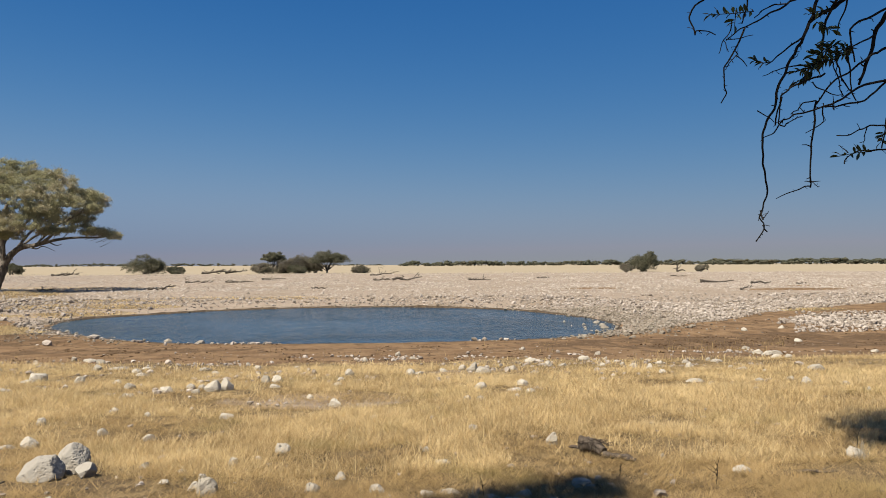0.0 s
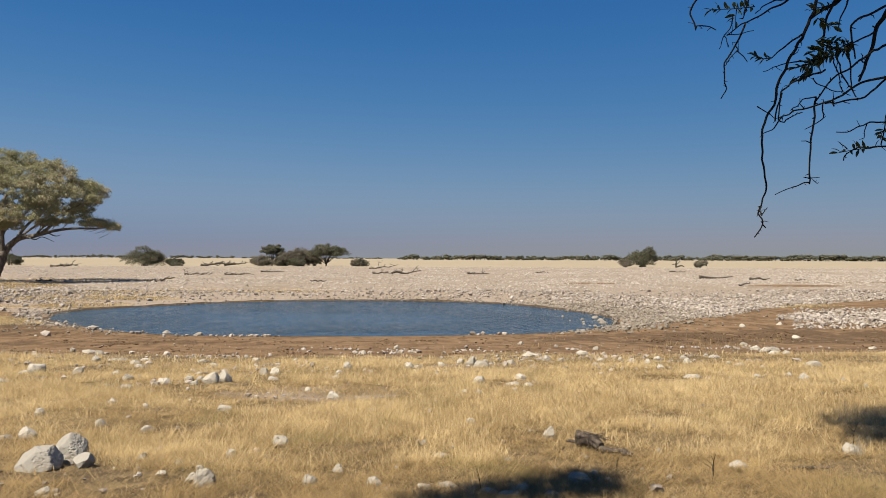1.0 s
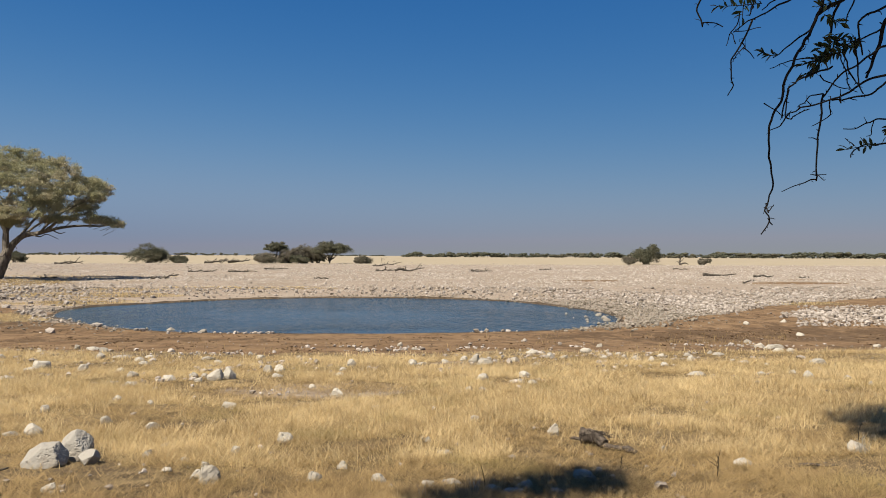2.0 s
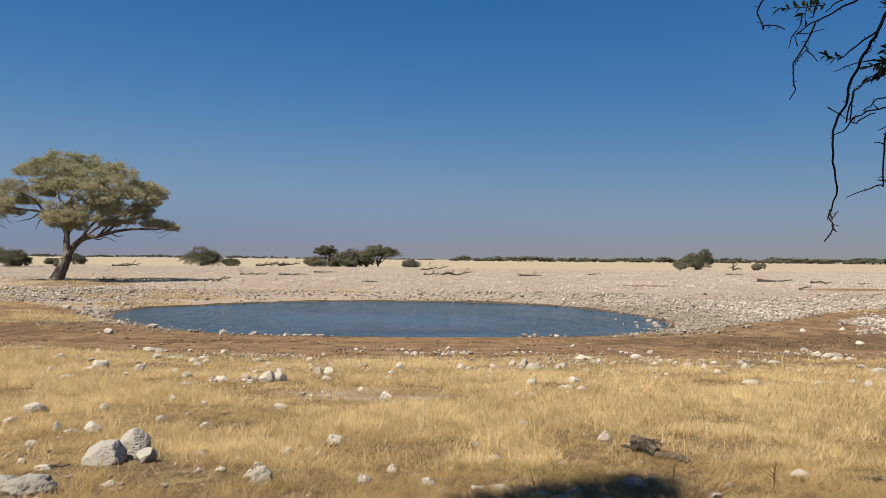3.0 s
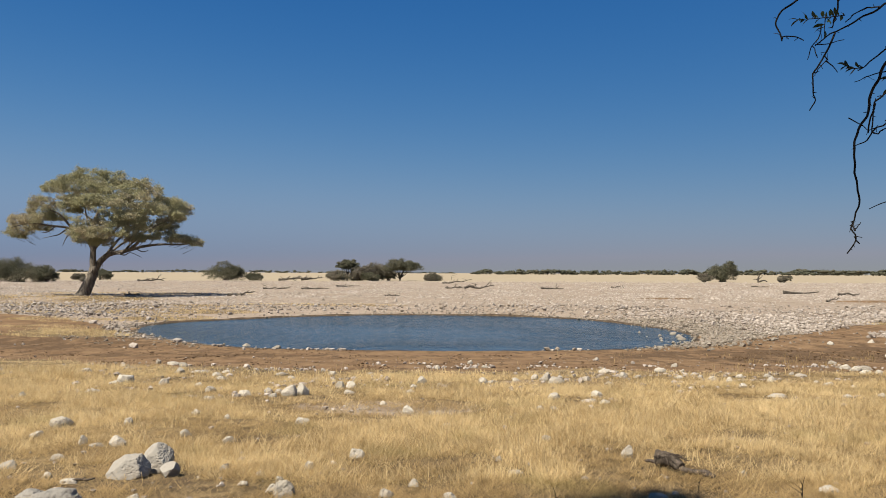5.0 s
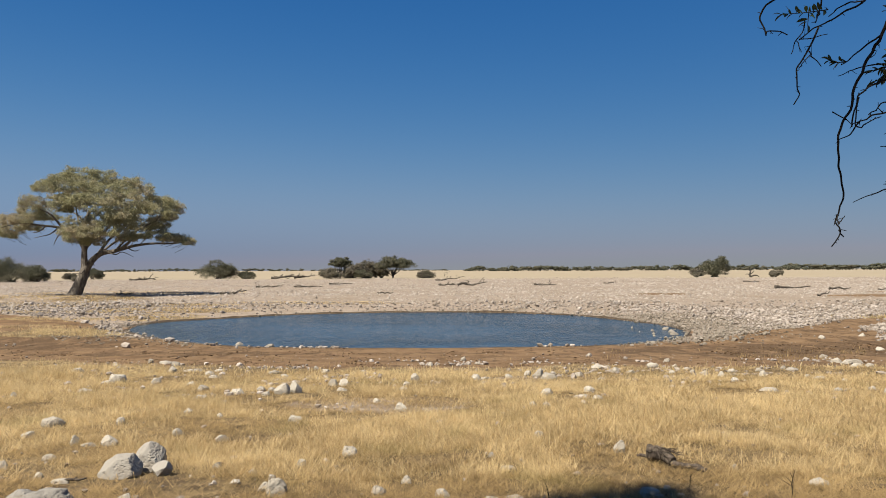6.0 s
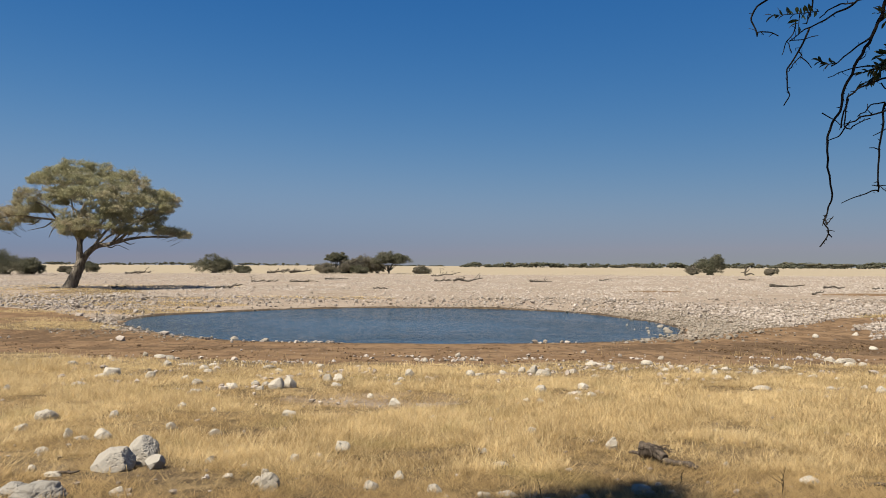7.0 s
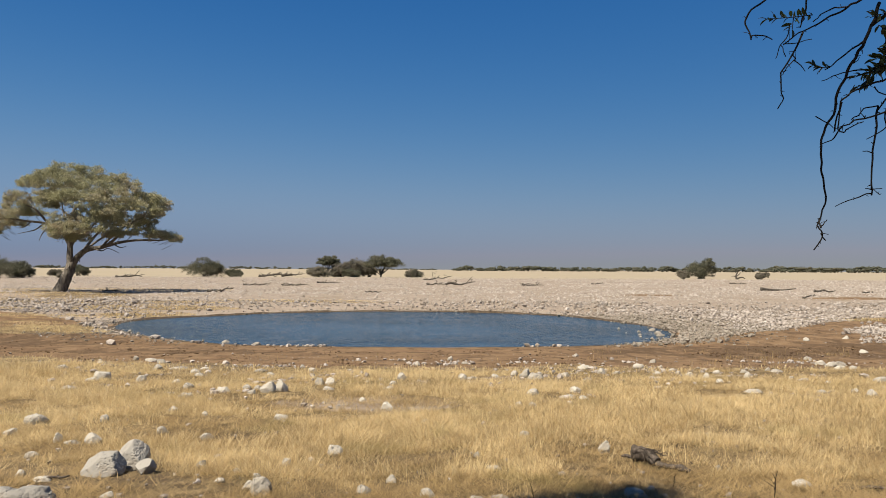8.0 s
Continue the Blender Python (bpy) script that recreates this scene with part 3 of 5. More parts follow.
scatter_rocks([
    (-4.9, 10.24, 0.29, 0.18), (-4.82, 9.49, 0.16, 0.1), (-4.05, 9.01, 0.1, 0.13), (-3.83, 8.9, 0.18, 0.06), (-3.61, 8.91, 0.19, 0.15), (-3.87, 8.02, 0.15, 0.09), (-4.11, 7.52, 0.19, 0.11), (-3.46, 7.01, 0.1, 0.08), (-3.15, 6.78, 0.15, 0.06), (-2.34, 6.09, 0.12, 0.09), (-1.99, 7.42, 0.09, 0.07), (-1.61, 7.2, 0.09, 0.05), (-1.65, 6.75, 0.09, 0.04), (-1.36, 6.52, 0.12, 0.09), (-1.38, 6.95, 0.07, 0.05), (-0.4, 6.33, 0.12, 0.11), (-0.19, 6.91, 0.09, 0.08), (-0.82, 8.14, 0.15, 0.13), (-1.2, 7.49, 0.09, 0.09)])
scatter_rocks([
    (-2.4, 9.11, 0.15, 0.1), (-3.06, 9.55, 0.14, 0.11), (-1.88, 10.83, 0.2, 0.1), (-2.99, 11.26, 0.09, 0.07), (-3.59, 11.71, 0.14, 0.09), (-4.12, 10.51, 0.11, 0.11), (-6.57, 14.95, 0.34, 0.12), (-7.41, 14.06, 0.12, 0.12), (-9.1, 20.36, 0.29, 0.15), (-6.83, 17.18, 0.34, 0.27), (-6.9, 16.85, 0.26, 0.11), (-9.15, 22.96, 0.21, 0.1), (-5.8, 16.66, 0.2, 0.19), (-8.98, 25.26, 0.17, 0.17), (-8.31, 24.68, 0.36, 0.14), (-7.52, 23.22, 0.21, 0.17), (-6.7, 20.47, 0.26, 0.2), (-6.28, 20.75, 0.47, 0.1)])
scatter_rocks([
    (-5.56, 19.74, 0.22, 0.13), (-5.02, 18.24, 0.3, 0.11), (-4.99, 16.46, 0.19, 0.12), (-4.38, 15.17, 0.21, 0.15), (-3.97, 13.65, 0.21, 0.09), (-3.52, 14.43, 0.24, 0.13), (-5.53, 20.62, 0.31, 0.09), (-3.18, 14.81, 0.15, 0.15), (-2.98, 14.27, 0.14, 0.09), (-3.0, 14.95, 0.18, 0.1), (-3.91, 19.75, 0.3, 0.13), (-3.41, 18.44, 0.18, 0.12), (-2.0, 16.35, 0.19, 0.2), (-1.79, 16.37, 0.21, 0.2), (-1.73, 15.31, 0.21, 0.09), (-2.67, 20.12, 0.21, 0.13), (-1.71, 20.25, 0.18, 0.08), (-3.16, 21.68, 0.13, 0.11)])
scatter_rocks([
    (-0.52, 15.44, 0.18, 0.1), (-0.5, 16.51, 0.14, 0.11), (-0.35, 17.76, 0.2, 0.21), (-0.44, 12.03, 0.2, 0.16), (-0.9, 13.25, 0.11, 0.08), (0.01, 22.67, 0.15, 0.17), (0.14, 10.68, 0.12, 0.05), (0.12, 6.31, 0.12, 0.09), (1.08, 17.93, 0.2, 0.18), (1.27, 17.94, 0.27, 0.1), (1.86, 18.36, 0.17, 0.11), (1.06, 25.57, 0.17, 0.19), (1.45, 23.44, 0.21, 0.1), (0.64, 8.09, 0.07, 0.06), (0.78, 7.52, 0.14, 0.05), (2.34, 18.77, 0.16, 0.17), (2.11, 14.1, 0.24, 0.15), (3.02, 19.22, 0.16, 0.11), (1.65, 12.43, 0.12, 0.09)])
scatter_rocks([
    (1.87, 12.45, 0.14, 0.09), (3.01, 14.72, 0.21, 0.15), (2.71, 13.75, 0.31, 0.1), (2.9, 13.48, 0.17, 0.11), (4.47, 20.85, 0.32, 0.16), (3.51, 18.38, 0.21, 0.15), (3.84, 17.43, 0.22, 0.09), (4.58, 19.22, 0.22, 0.19), (4.92, 19.08, 0.23, 0.1), (6.1, 21.28, 0.31, 0.19), (7.38, 24.33, 0.18, 0.16), (6.71, 21.36, 0.13, 0.11), (5.9, 19.01, 0.17, 0.11), (6.62, 20.06, 0.18, 0.1), (6.5, 19.27, 0.13, 0.1), (2.01, 8.16, 0.13, 0.16), (1.29, 9.23, 0.11, 0.08), (2.85, 7.26, 0.06, 0.07)])
scatter_rocks([
    (3.35, 6.63, 0.16, 0.1), (1.81, 6.26, 0.17, 0.1), (6.56, 18.56, 0.17, 0.12), (6.62, 17.74, 0.15, 0.18), (6.45, 16.4, 0.16, 0.12), (7.44, 19.19, 0.2, 0.13), (8.17, 19.28, 0.22, 0.1), (7.72, 18.01, 0.15, 0.18), (6.34, 14.48, 0.33, 0.1), (9.06, 19.96, 0.14, 0.12), (9.14, 19.58, 0.3, 0.1), (8.49, 16.88, 0.28, 0.11), (8.55, 17.63, 0.12, 0.09), (8.66, 16.23, 0.11, 0.09), (11.7, 21.79, 0.31, 0.18), (11.35, 20.65, 0.34, 0.15), (13.08, 25.82, 0.27, 0.15), (5.67, 27.81, 0.21, 0.14)])
scatter_rocks([
    (10.0, 16.41, 0.35, 0.2), (8.05, 14.09, 0.18, 0.12), (8.07, 13.6, 0.2, 0.15), (7.36, 14.0, 0.17, 0.09), (4.74, 7.11, 0.18, 0.14), (11.98, 22.8, 0.31, 0.21), (12.29, 22.37, 0.41, 0.17), (11.89, 20.98, 0.21, 0.14), (16.07, 23.29, 0.23, 0.12), (8.55, 13.16, 0.14, 0.09), (8.43, 12.36, 0.09, 0.07), (17.71, 30.47, 0.32, 0.2), (21.25, 38.14, 0.35, 0.22), (18.82, 37.21, 0.34, 0.22), (2.0, 6.53, 0.06, 0.03)])

scatter_rocks([
    (0.99, 5.96, 0.14, 0.07), (1.26, 6.02, 0.16, 0.08), (0.71, 6.25, 0.17, 0.05), (0.52, 6.16, 0.13, 0.06), (1.11, 5.79, 0.16, 0.07), (1.46, 5.81, 0.12, 0.06)])
for x, y, w, h, deep, lean, text in (
        (-2.86, 5.95, 0.42, 0.165, 0.42, 0.0, "large cracked grey chalk boulder low in the straw"),
        (-3.16, 6.20, 0.24, 0.10, 0.22, 0.0, "flat grey chalk rock beside a boulder"),
        (-1.24, 6.38, 0.18, 0.14, 0.18, 0.0, "rounded creased chalk rock beside smaller stones"),
        (-2.74, 14.6, 0.30, 0.19, 0.26, 0.4, "white chalk boulder with a dark shaded cleft"),
        (-2.53, 14.85, 0.25, 0.22, 0.25, -0.3, "white chalk boulder with a dark shaded cleft"),
        (2.52, 18.1, 0.30, 0.22, 0.30, 0.6, "angular broken white chalk rock"),
        (2.66, 17.6, 0.40, 0.16, 0.26, -0.4, "angular broken white chalk rock")):
    rock(x, y, w, h, deep, 5 if y < 8 else 4, text, 0.0, lean, M_GREY if "grey" in text else M_STONE, 0.58)


def boulder(x, y, w, h, depth, planes, seed, label, pitted=0.03, material=M_BOULDER):
    """A boulder hewn by given planes (direction, distance), pitted on one side."""
    v, f = ico_arrays(6)
    soft = np.full(len(v), 1.15 ** -24)
    for n, d in planes:
        n = np.array(n, float) / np.linalg.norm(n)
        soft += (np.maximum(v @ n, 0) / d) ** 24
    r = soft ** (-1 / 24)
    shift = Vector((seed * 3.7, 0, 0))
    broad = np.array([noise.fractal(Vector(q) * 2.0 + shift, 1.0, 2.0, 4) for q in v])
    fine = np.array([noise.noise(Vector(q) * 8 + shift) + 0.5 * noise.noise(Vector(q) * 19 + shift) for q in v])
    side = ramp(v[:, 0] + 0.3 * broad, -0.2, 0.5)
    p = v * (r * (1 + 0.03 * broad + pitted * np.minimum(fine, 0.1) * (0.25 + 1.4 * side)))[:, None]
    low, high = p.min(0), p.max(0)
    p = (p - (low + high) / 2) / (high - low) * np.array([w, depth, h * 1.3])
    p[:, 2] += h * 0.35
    ob = sheet("rock", p, f, material, None, True)
    ob.location = (x, y, land_at(x, y))
    ROCK_SPOTS.append((x, y, w))
    return tagged(ob, label, "rock", "rocks in the grass")


boulder(-2.765, 7.10, 0.365, 0.195, 0.34, [((-0.72, -0.35, 0.62), 0.50), ((-0.1, -0.2, 1), 0.70), ((0.1, -1, 0.35), 0.62), ((1, -0.1, 0.35), 0.78), ((-0.95, 0.1, -0.15), 0.95), ((-0.55, -0.8, 0.1), 0.72), ((0, 1, 0.4), 0.7)],
        1, "large smooth white chalk boulder leaning on another", 0.03)
boulder(-2.61, 7.38, 0.28, 0.27, 0.28, [((-0.8, -0.3, 0.7), 0.62), ((0.75, -0.3, 0.6), 0.66), ((0, -1, 0.3), 0.72), ((0.2, -0.7, 0.8), 0.78), ((-1, 0, 0), 0.72), ((1, 0, 0), 0.75)],
        2, "pitted pointed white chalk boulder standing upright", 0.06)
boulder(-2.41, 7.14, 0.185, 0.13, 0.16, [((-0.35, -0.5, 0.8), 0.42), ((0.7, -0.5, -0.5), 0.52), ((-0.8, -0.5, -0.4), 0.62), ((1, -0.2, 0.3), 0.85), ((0, -1, 0.1), 0.6)],
        3, "tilted white chalk rock beside two boulders", 0.03)
for x, y, w, h in ((12.3, 47.6, 0.4, 0.12), (12.9, 45.3, 0.35, 0.1), (13.6, 44.2, 0.5, 0.16), (11.9, 44.4, 0.25, 0.07), (12.4, 43.2, 0.3, 0.09), (13.3, 42.6, 0.42, 0.13),
                   (12.0, 41.9, 0.25, 0.08), (13.9, 46.3, 0.4, 0.14), (-9.3, 38.3, 0.45, 0.13), (-7.6, 37.3, 0.5, 0.12), (-16.2, 44.6, 0.4, 0.12)):
    rock(x, y, w, h + max(0.0, WATER_Z - land_at(x, y)), w * 0.8, 3, "grey stone standing in shallow water at the edge", 0.3, material=M_SHORE)


# ================= grass =================
def blades(name, label, x, y, height, lean, width, seed, material, bias=None, simple=False):
    """Dry blades as one mesh: each a bent strip of a quad and a tip, or a plain spike."""
    rng = np.random.default_rng(seed)
    n = len(x)
    a = rng.uniform(0, 6.283, n) if bias is None else bias + rng.normal(0, 1.5, n)
    lx, ly = np.cos(a) * lean, np.sin(a) * lean
    b = a + rng.uniform(0.9, 2.2, n)
    wx, wy = np.cos(b) * width / 2, np.sin(b) * width / 2
    z = land(x, y)
    hgt = height * np.sqrt(np.maximum(1 - np.minimum(lean, 0.98) ** 2, 0.03))
    rx, ry = lx * height, ly * height
    if simple:
        v = np.stack([np.stack([x - wx, y - wy, z - 0.005], 1), np.stack([x + wx, y + wy, z - 0.005], 1), np.stack([x + rx, y + ry, z + hgt * rng.uniform(0.85, 1.05, n)], 1)], 1)
        return tagged(sheet(name, v.reshape(-1, 3), np.arange(n * 3).reshape(-1, 3), material), label, "grass", kind="stuff")
    v = np.empty((n, 5, 3))
    v[:, 0] = np.stack([x - wx, y - wy, z - 0.01], 1)
    v[:, 1] = np.stack([x + wx, y + wy, z - 0.01], 1)
    mx, my, mz = x + rx * 0.38, y + ry * 0.38, z + hgt * 0.62
    v[:, 2] = np.stack([mx + wx * 0.8, my + wy * 0.8, mz], 1)
    v[:, 3] = np.stack([mx - wx * 0.8, my - wy * 0.8, mz], 1)
    v[:, 4] = np.stack([x + rx, y + ry, z + hgt * rng.uniform(0.85, 1.05, n)], 1)
    k = np.arange(n)[:, None] * 5
    ob = sheet(name, v.reshape(-1, 3), [k + np.array([[0, 1, 2, 3]]), k + np.array([[3, 2, 4]])], material)
    return tagged(ob, label, "grass", kind="stuff")


def tuft_height(x, y):
    """How tall the grass stands at a place."""
    n1, n2 = rough2(x, y, 2.6, 61), rough2(x, y, 0.9, 65)
    tall = ramp(y + 0.3 * x + 3 * (n1 - 0.5), 8.0, 11.0)
    h = 0.075 + (0.05 + 0.145 * n1) * np.maximum(tall, ramp(y, 9.5, 12)) * (0.15 + 0.95 * ramp(n2, 0.3, 0.65))
    h *= 0.3 + 0.7 * ramp(y - 4 * ramp(x, -5, -9) + 5 * (n1 - 0.5), 19.5, 13)
    h = np.maximum(h, 0.42 * blob(x, y, -9.5, 20.5, 3.4, 2.6) * (0.6 + 0.6 * n1))
    return h * (1 - 0.75 * bare(x, y))


def trodden(x, y):
    """Earth worn through the straw."""
    m = np.maximum.reduce([blob(x, y, -3.9, 6.3, 2.3, 1.5), blob(x, y, -0.9, 5.7, 1.0, 0.5), blob(x, y, 4.6, 6.3, 2.6, 1.1) * 0.85, blob(x, y, -2.4, 6.7, 1.2, 0.5), blob(x, y, -4.6, 8.4, 1.2, 0.6)])
    return m * ramp(rough2(x, y, 0.9, 71), 0.36, 0.56)


def bare(x, y):
    """Trodden patches with little grass."""
    m = ramp(rough2(x, y, 2.0, 70), 0.56, 0.68) * 0.75
    m = np.maximum(m, ramp(rough2(x, y, 0.75, 72), 0.52, 0.66) * 0.75 * (1 - 0.9 * ramp(y, 7.2, 9.0)))
    m = np.maximum(m, trodden(x, y))
    m = np.maximum(m, ramp(rough2(x, y, 1.6, 73), 0.5, 0.64) * 0.85 * ramp(y, 15.5, 18))
    return np.maximum.reduce([m, blob(x, y, -0.8, 12.9, 1.5, 1.5) * 0.85, blob(x, y, 2.8, 17.8, 1.8, 1.2) * 0.8, blob(x, y, 6.5, 19.5, 4.5, 1.6) * 0.75, blob(x, y, -6, 20.5, 5, 2) * 0.8, blob(x, y, -2.7, 14.3, 1.0, 0.8) * 0.7, blob(x, y, -2.0, 12.4, 0.9, 0.5), blob(x, y, -3.6, 21, 3.2, 1.0) * 0.9,
                              blob(x, y, -2.2, 6.7, 0.9, 0.35) * 0.8, blob(x, y, -3.9, 8.2, 1.1, 0.35) * 0.7, blob(x, y, -0.2, 6.3, 0.8, 0.3) * 0.7])


def build_grass():
    rng = np.random.default_rng(31)
    # tufts: a seed place each, then blades round it
    n = 56000
    y = 4.6 + 23.0 * rng.random(n) ** 1.12
    x = (rng.random(n) * 2 - 1) * (0.72 * y + 1.0)
    soil, straw, plain = zones(x, y)
    keep = (straw > 0.35 + 0.3 * rng.random(n)) & (rng.random(n) > bare(x, y) * 0.93) & (rng.random(n) < (0.38 + 0.75 * ramp(rough2(x, y, 1.3, 75), 0.3, 0.6)) * (0.6 + 0.4 * ramp(y, 7.2, 9.0)))
    keep |= (blob(x, y, -9.5, 20.5, 3.0, 2.4) > 0.3) & (rng.random(n) < 0.6)
    for rx, ry, rw in ROCK_SPOTS:               # stones keep a little open ground before them
        keep &= (np.hypot((x - rx) / (rw * 0.62), (y - ry + 0.12) / (rw * 0.55 + 0.16)) > 1) | (rng.random(n) < 0.12)
    x, y = x[keep], y[keep]
    per = rng.integers(10, 22, len(x))
    tall = tuft_height(x, y) * rng.uniform(0.7, 1.25, len(x))
    bx, by, bh = np.repeat(x, per), np.repeat(y, per), np.repeat(tall, per)
    m = len(bx)
    bx, by = bx + rng.normal(0, 0.045, m), by + rng.normal(0, 0.045, m)
    bh = bh * rng.uniform(0.55, 1.15, m)
    low = ramp(bh, 0.22, 0.10)
    lean = np.clip(rng.normal(0.72 + 0.17 * np.maximum(low, ramp(by, 9.0, 7.5)), 0.24, m), 0.03, 0.98)
    width, turn = (0.0013 + 0.00023 * by) * rng.uniform(0.7, 1.3, m), np.repeat(rng.uniform(0, 6.283, len(x)), per)
    near = by < 9.5
    blades("grass", "dry golden grass in thick tufts", bx[near], by[near], bh[near], lean[near], width[near], 32, M_GRASS, turn[near])
    blades("grass", "tall dry golden grass in thick tufts", bx[~near], by[~near], bh[~near], lean[~near], width[~near] * 1.35, 33, M_GRASS, turn[~near], True)
    # fallen straw
    n = 430000
    y = 4.6 + 16 * rng.random(n) ** 2.1
    x = (rng.random(n) * 2 - 1) * (0.70 * y + 1.0)
    keep = rng.random(n) > 0.15 * bare(x, y) + 0.12 * trodden(x, y) + 0.72 * ramp(rough2(x, y, 0.42, 91), 0.47, 0.60)
    x, y = x[keep], y[keep]
    n = len(x)
    blades("straw_litter", "flattened straw lying over the ground", x, y, rng.uniform(0.06, 0.26, n), np.clip(rng.normal(0.94, 0.055, n), 0.7, 0.99),
           rng.uniform(0.0022, 0.0055, n) + 0.0003 * y, 34, M_STRAW, 12.6 * rough2(x, y, 0.7, 97), True)
    n = 330000
    y = 7.0 + 13.5 * rng.random(n) ** 1.2
    x = (rng.random(n) * 2 - 1) * (0.70 * y + 1.0)
    open_ground = np.zeros(n, bool)
    for rx, ry, rw in ROCK_SPOTS:
        open_ground |= np.hypot((x - rx) / (rw * 0.6), (y - ry + 0.1) / (rw * 0.5 + 0.1)) < 1
    keep = ~open_ground & (rng.random(n) > 0.95 * bare(x, y) + 0.45 * ramp(rough2(x, y, 0.8, 95), 0.47, 0.67))
    x, y = x[keep], y[keep]
    n = len(x)
    blades("bent_grass", "pale bent-over grass between the tufts", x, y, rng.uniform(0.06, 0.24, n), np.clip(rng.normal(0.80, 0.14, n), 0.35, 0.985),
           rng.uniform(0.002, 0.0042, n) + 0.00034 * y, 39, M_GRASS, 12.6 * rough2(x, y, 0.9, 98), True)
    # broken bits of straw and chaff over the trodden earth
    r5 = np.random.default_rng(58)
    n = 130000
    y = 4.6 + 6.5 * r5.random(n) ** 1.5
    x = (r5.random(n) * 2 - 1) * (0.68 * y + 0.8)
    keep = r5.random(n) < 0.25 + 0.75 * ramp(rough2(x, y, 0.3, 92), 0.36, 0.58)
    x, y = x[keep], y[keep]
    n = len(x)
    blades("chaff", "broken brown straw and chaff on trodden earth", x, y, r5.uniform(0.025, 0.11, n), np.clip(r5.normal(0.93, 0.06, n), 0.6, 0.99), r5.uniform(0.003, 0.007, n), 59, M_CHAFF, 12.6 * rough2(x, y, 0.6, 93), True)
    # short stubble past the edge and on the far banks
    n = 26000
    x, y, r2 = sown(n, 36, -22, 18, 20, 72, 0.022, 0.7)
    soil, straw, plain = zones(x, y)
    keep = (straw > 0.4) & (r2.random(n) < 0.9) & (shore_distance(x, y) > 0.8)
    x, y = x[keep], y[keep]
    n = len(x)
    blades("stubble", "short dry yellow stubble on the banks", x, y, r2.uniform(0.06, 0.17, n), np.clip(r2.normal(0.7, 0.2, n), 0.05, 0.97), 0.008 + 0.0004 * y, 37, M_GRASS)

    # sparse brown weeds on the bare bank
    r4 = np.random.default_rng(56)
    n = 15000
    y = r4.uniform(22, 34, n)
    x = r4.uniform(-0.5, 0.56, n) * y
    k = (r4.random(n) < ramp(rough2(x, y / 2, 1.2, 99), 0.5, 0.68) * (0.1 + 0.9 * ramp(x, 4, 9)) * ramp(y, 34, 26)) & (zones(x, y)[1] < 0.6)
    x, y = x[k], y[k]
    n = len(x)
    blades("weeds", "sparse brown dry weeds on the bare bank", x, y, r4.uniform(0.06, 0.22, n), np.clip(r4.normal(0.6, 0.25, n), 0.05, 0.97), 0.005 + 0.0003 * y, 57, M_STRAW)
    # golden turf on the banks round the pond
    r3 = np.random.default_rng(52)
    px, py = [], []
    for cx, cy, rx, ry, m in ((-20.5, 44.6, 3.8, 3.8, 6000), (-20.5, 58.5, 4, 3.4, 3500), (-26, 55, 4, 2.5, 2500), (-25, 49, 3, 2, 1200), (-48, 80, 18, 12, 12000), (-30, 71, 13, 2.4, 4500), (-22, 66, 7, 2.2, 2500), (-31, 64, 11, 2.6, 4000),
                              (-10, 74, 9, 1.4, 2500), (30, 52.5, 5, 1.8, 2500), (-38, 100, 15, 7, 5000)):
        a, r = r3.uniform(0, 6.283, m), np.sqrt(r3.random(m))
        x, y = cx + np.cos(a) * r * rx, cy + np.sin(a) * r * ry
        k = (shore_distance(x, y) > 0.7) & (r3.random(m) < ramp(rough2(x, y * 2, 2.4, 88), 0.36, 0.6))
        px.append(x[k])
        py.append(y[k])
    x, y = np.concatenate(px), np.concatenate(py)
    n = len(x)
    blades("turf", "short golden turf on the bank of the waterhole", x, y, r3.uniform(0.06, 0.2, n), np.clip(r3.normal(0.6, 0.2, n), 0.05, 0.97), 0.006 + 0.0005 * y, 53, M_GRASS, None, True)


ROCK_SPOTS.append((2.35, 7.4, 0.62))            # the weathered root lies here
build_grass()


# ================= wood and leaves =================
def tube(bm, pts, r0, r1, sides=6, wobble=0.0, rng=None, power=1.0):
    """A tapering tube along points."""
    pts = [Vector(p) for p in pts]
    n, rings = len(pts), []
    for i, p in enumerate(pts):
        d = (pts[min(i + 1, n - 1)] - pts[max(i - 1, 0)]).normalized()
        side = d.cross(Vector((0.31, 0.87, 0.38))).normalized()
        up = d.cross(side)
        r = r0 + (r1 - r0) * (i / (n - 1)) ** power
        ring = []
        for k in range(sides):
            a = 2 * math.pi * k / sides
            rr = r * (1 + (rng.uniform(-wobble, wobble) if rng is not None else 0))
            ring.append(bm.verts.new(p + (side * math.cos(a) + up * math.sin(a)) * rr))
        rings.append(ring)
    for a, b in zip(rings, rings[1:]):
        for k in range(sides):
            f = bm.faces.new((a[k], a[(k + 1) % sides], b[(k + 1) % sides], b[k]))
            f.smooth = True
    bm.faces.new(rings[-1])
    bm.faces.new(rings[0][::-1])


def curved(pts, steps=5):
    """Points along a smooth line through pts."""
    p = [Vector(q) for q in pts]
    out = []
    for i in range(len(p) - 1):
        a, b, c, d = p[max(i - 1, 0)], p[i], p[i + 1], p[min(i + 2, len(p) - 1)]
        for k in range(steps):
            t = k / steps
            out.append(0.5 * (2 * b + (c - a) * t + (2 * a - 5 * b + 4 * c - d) * t ** 2 + (3 * b - a - 3 * c + d) * t ** 3))
    return out + [p[-1]]


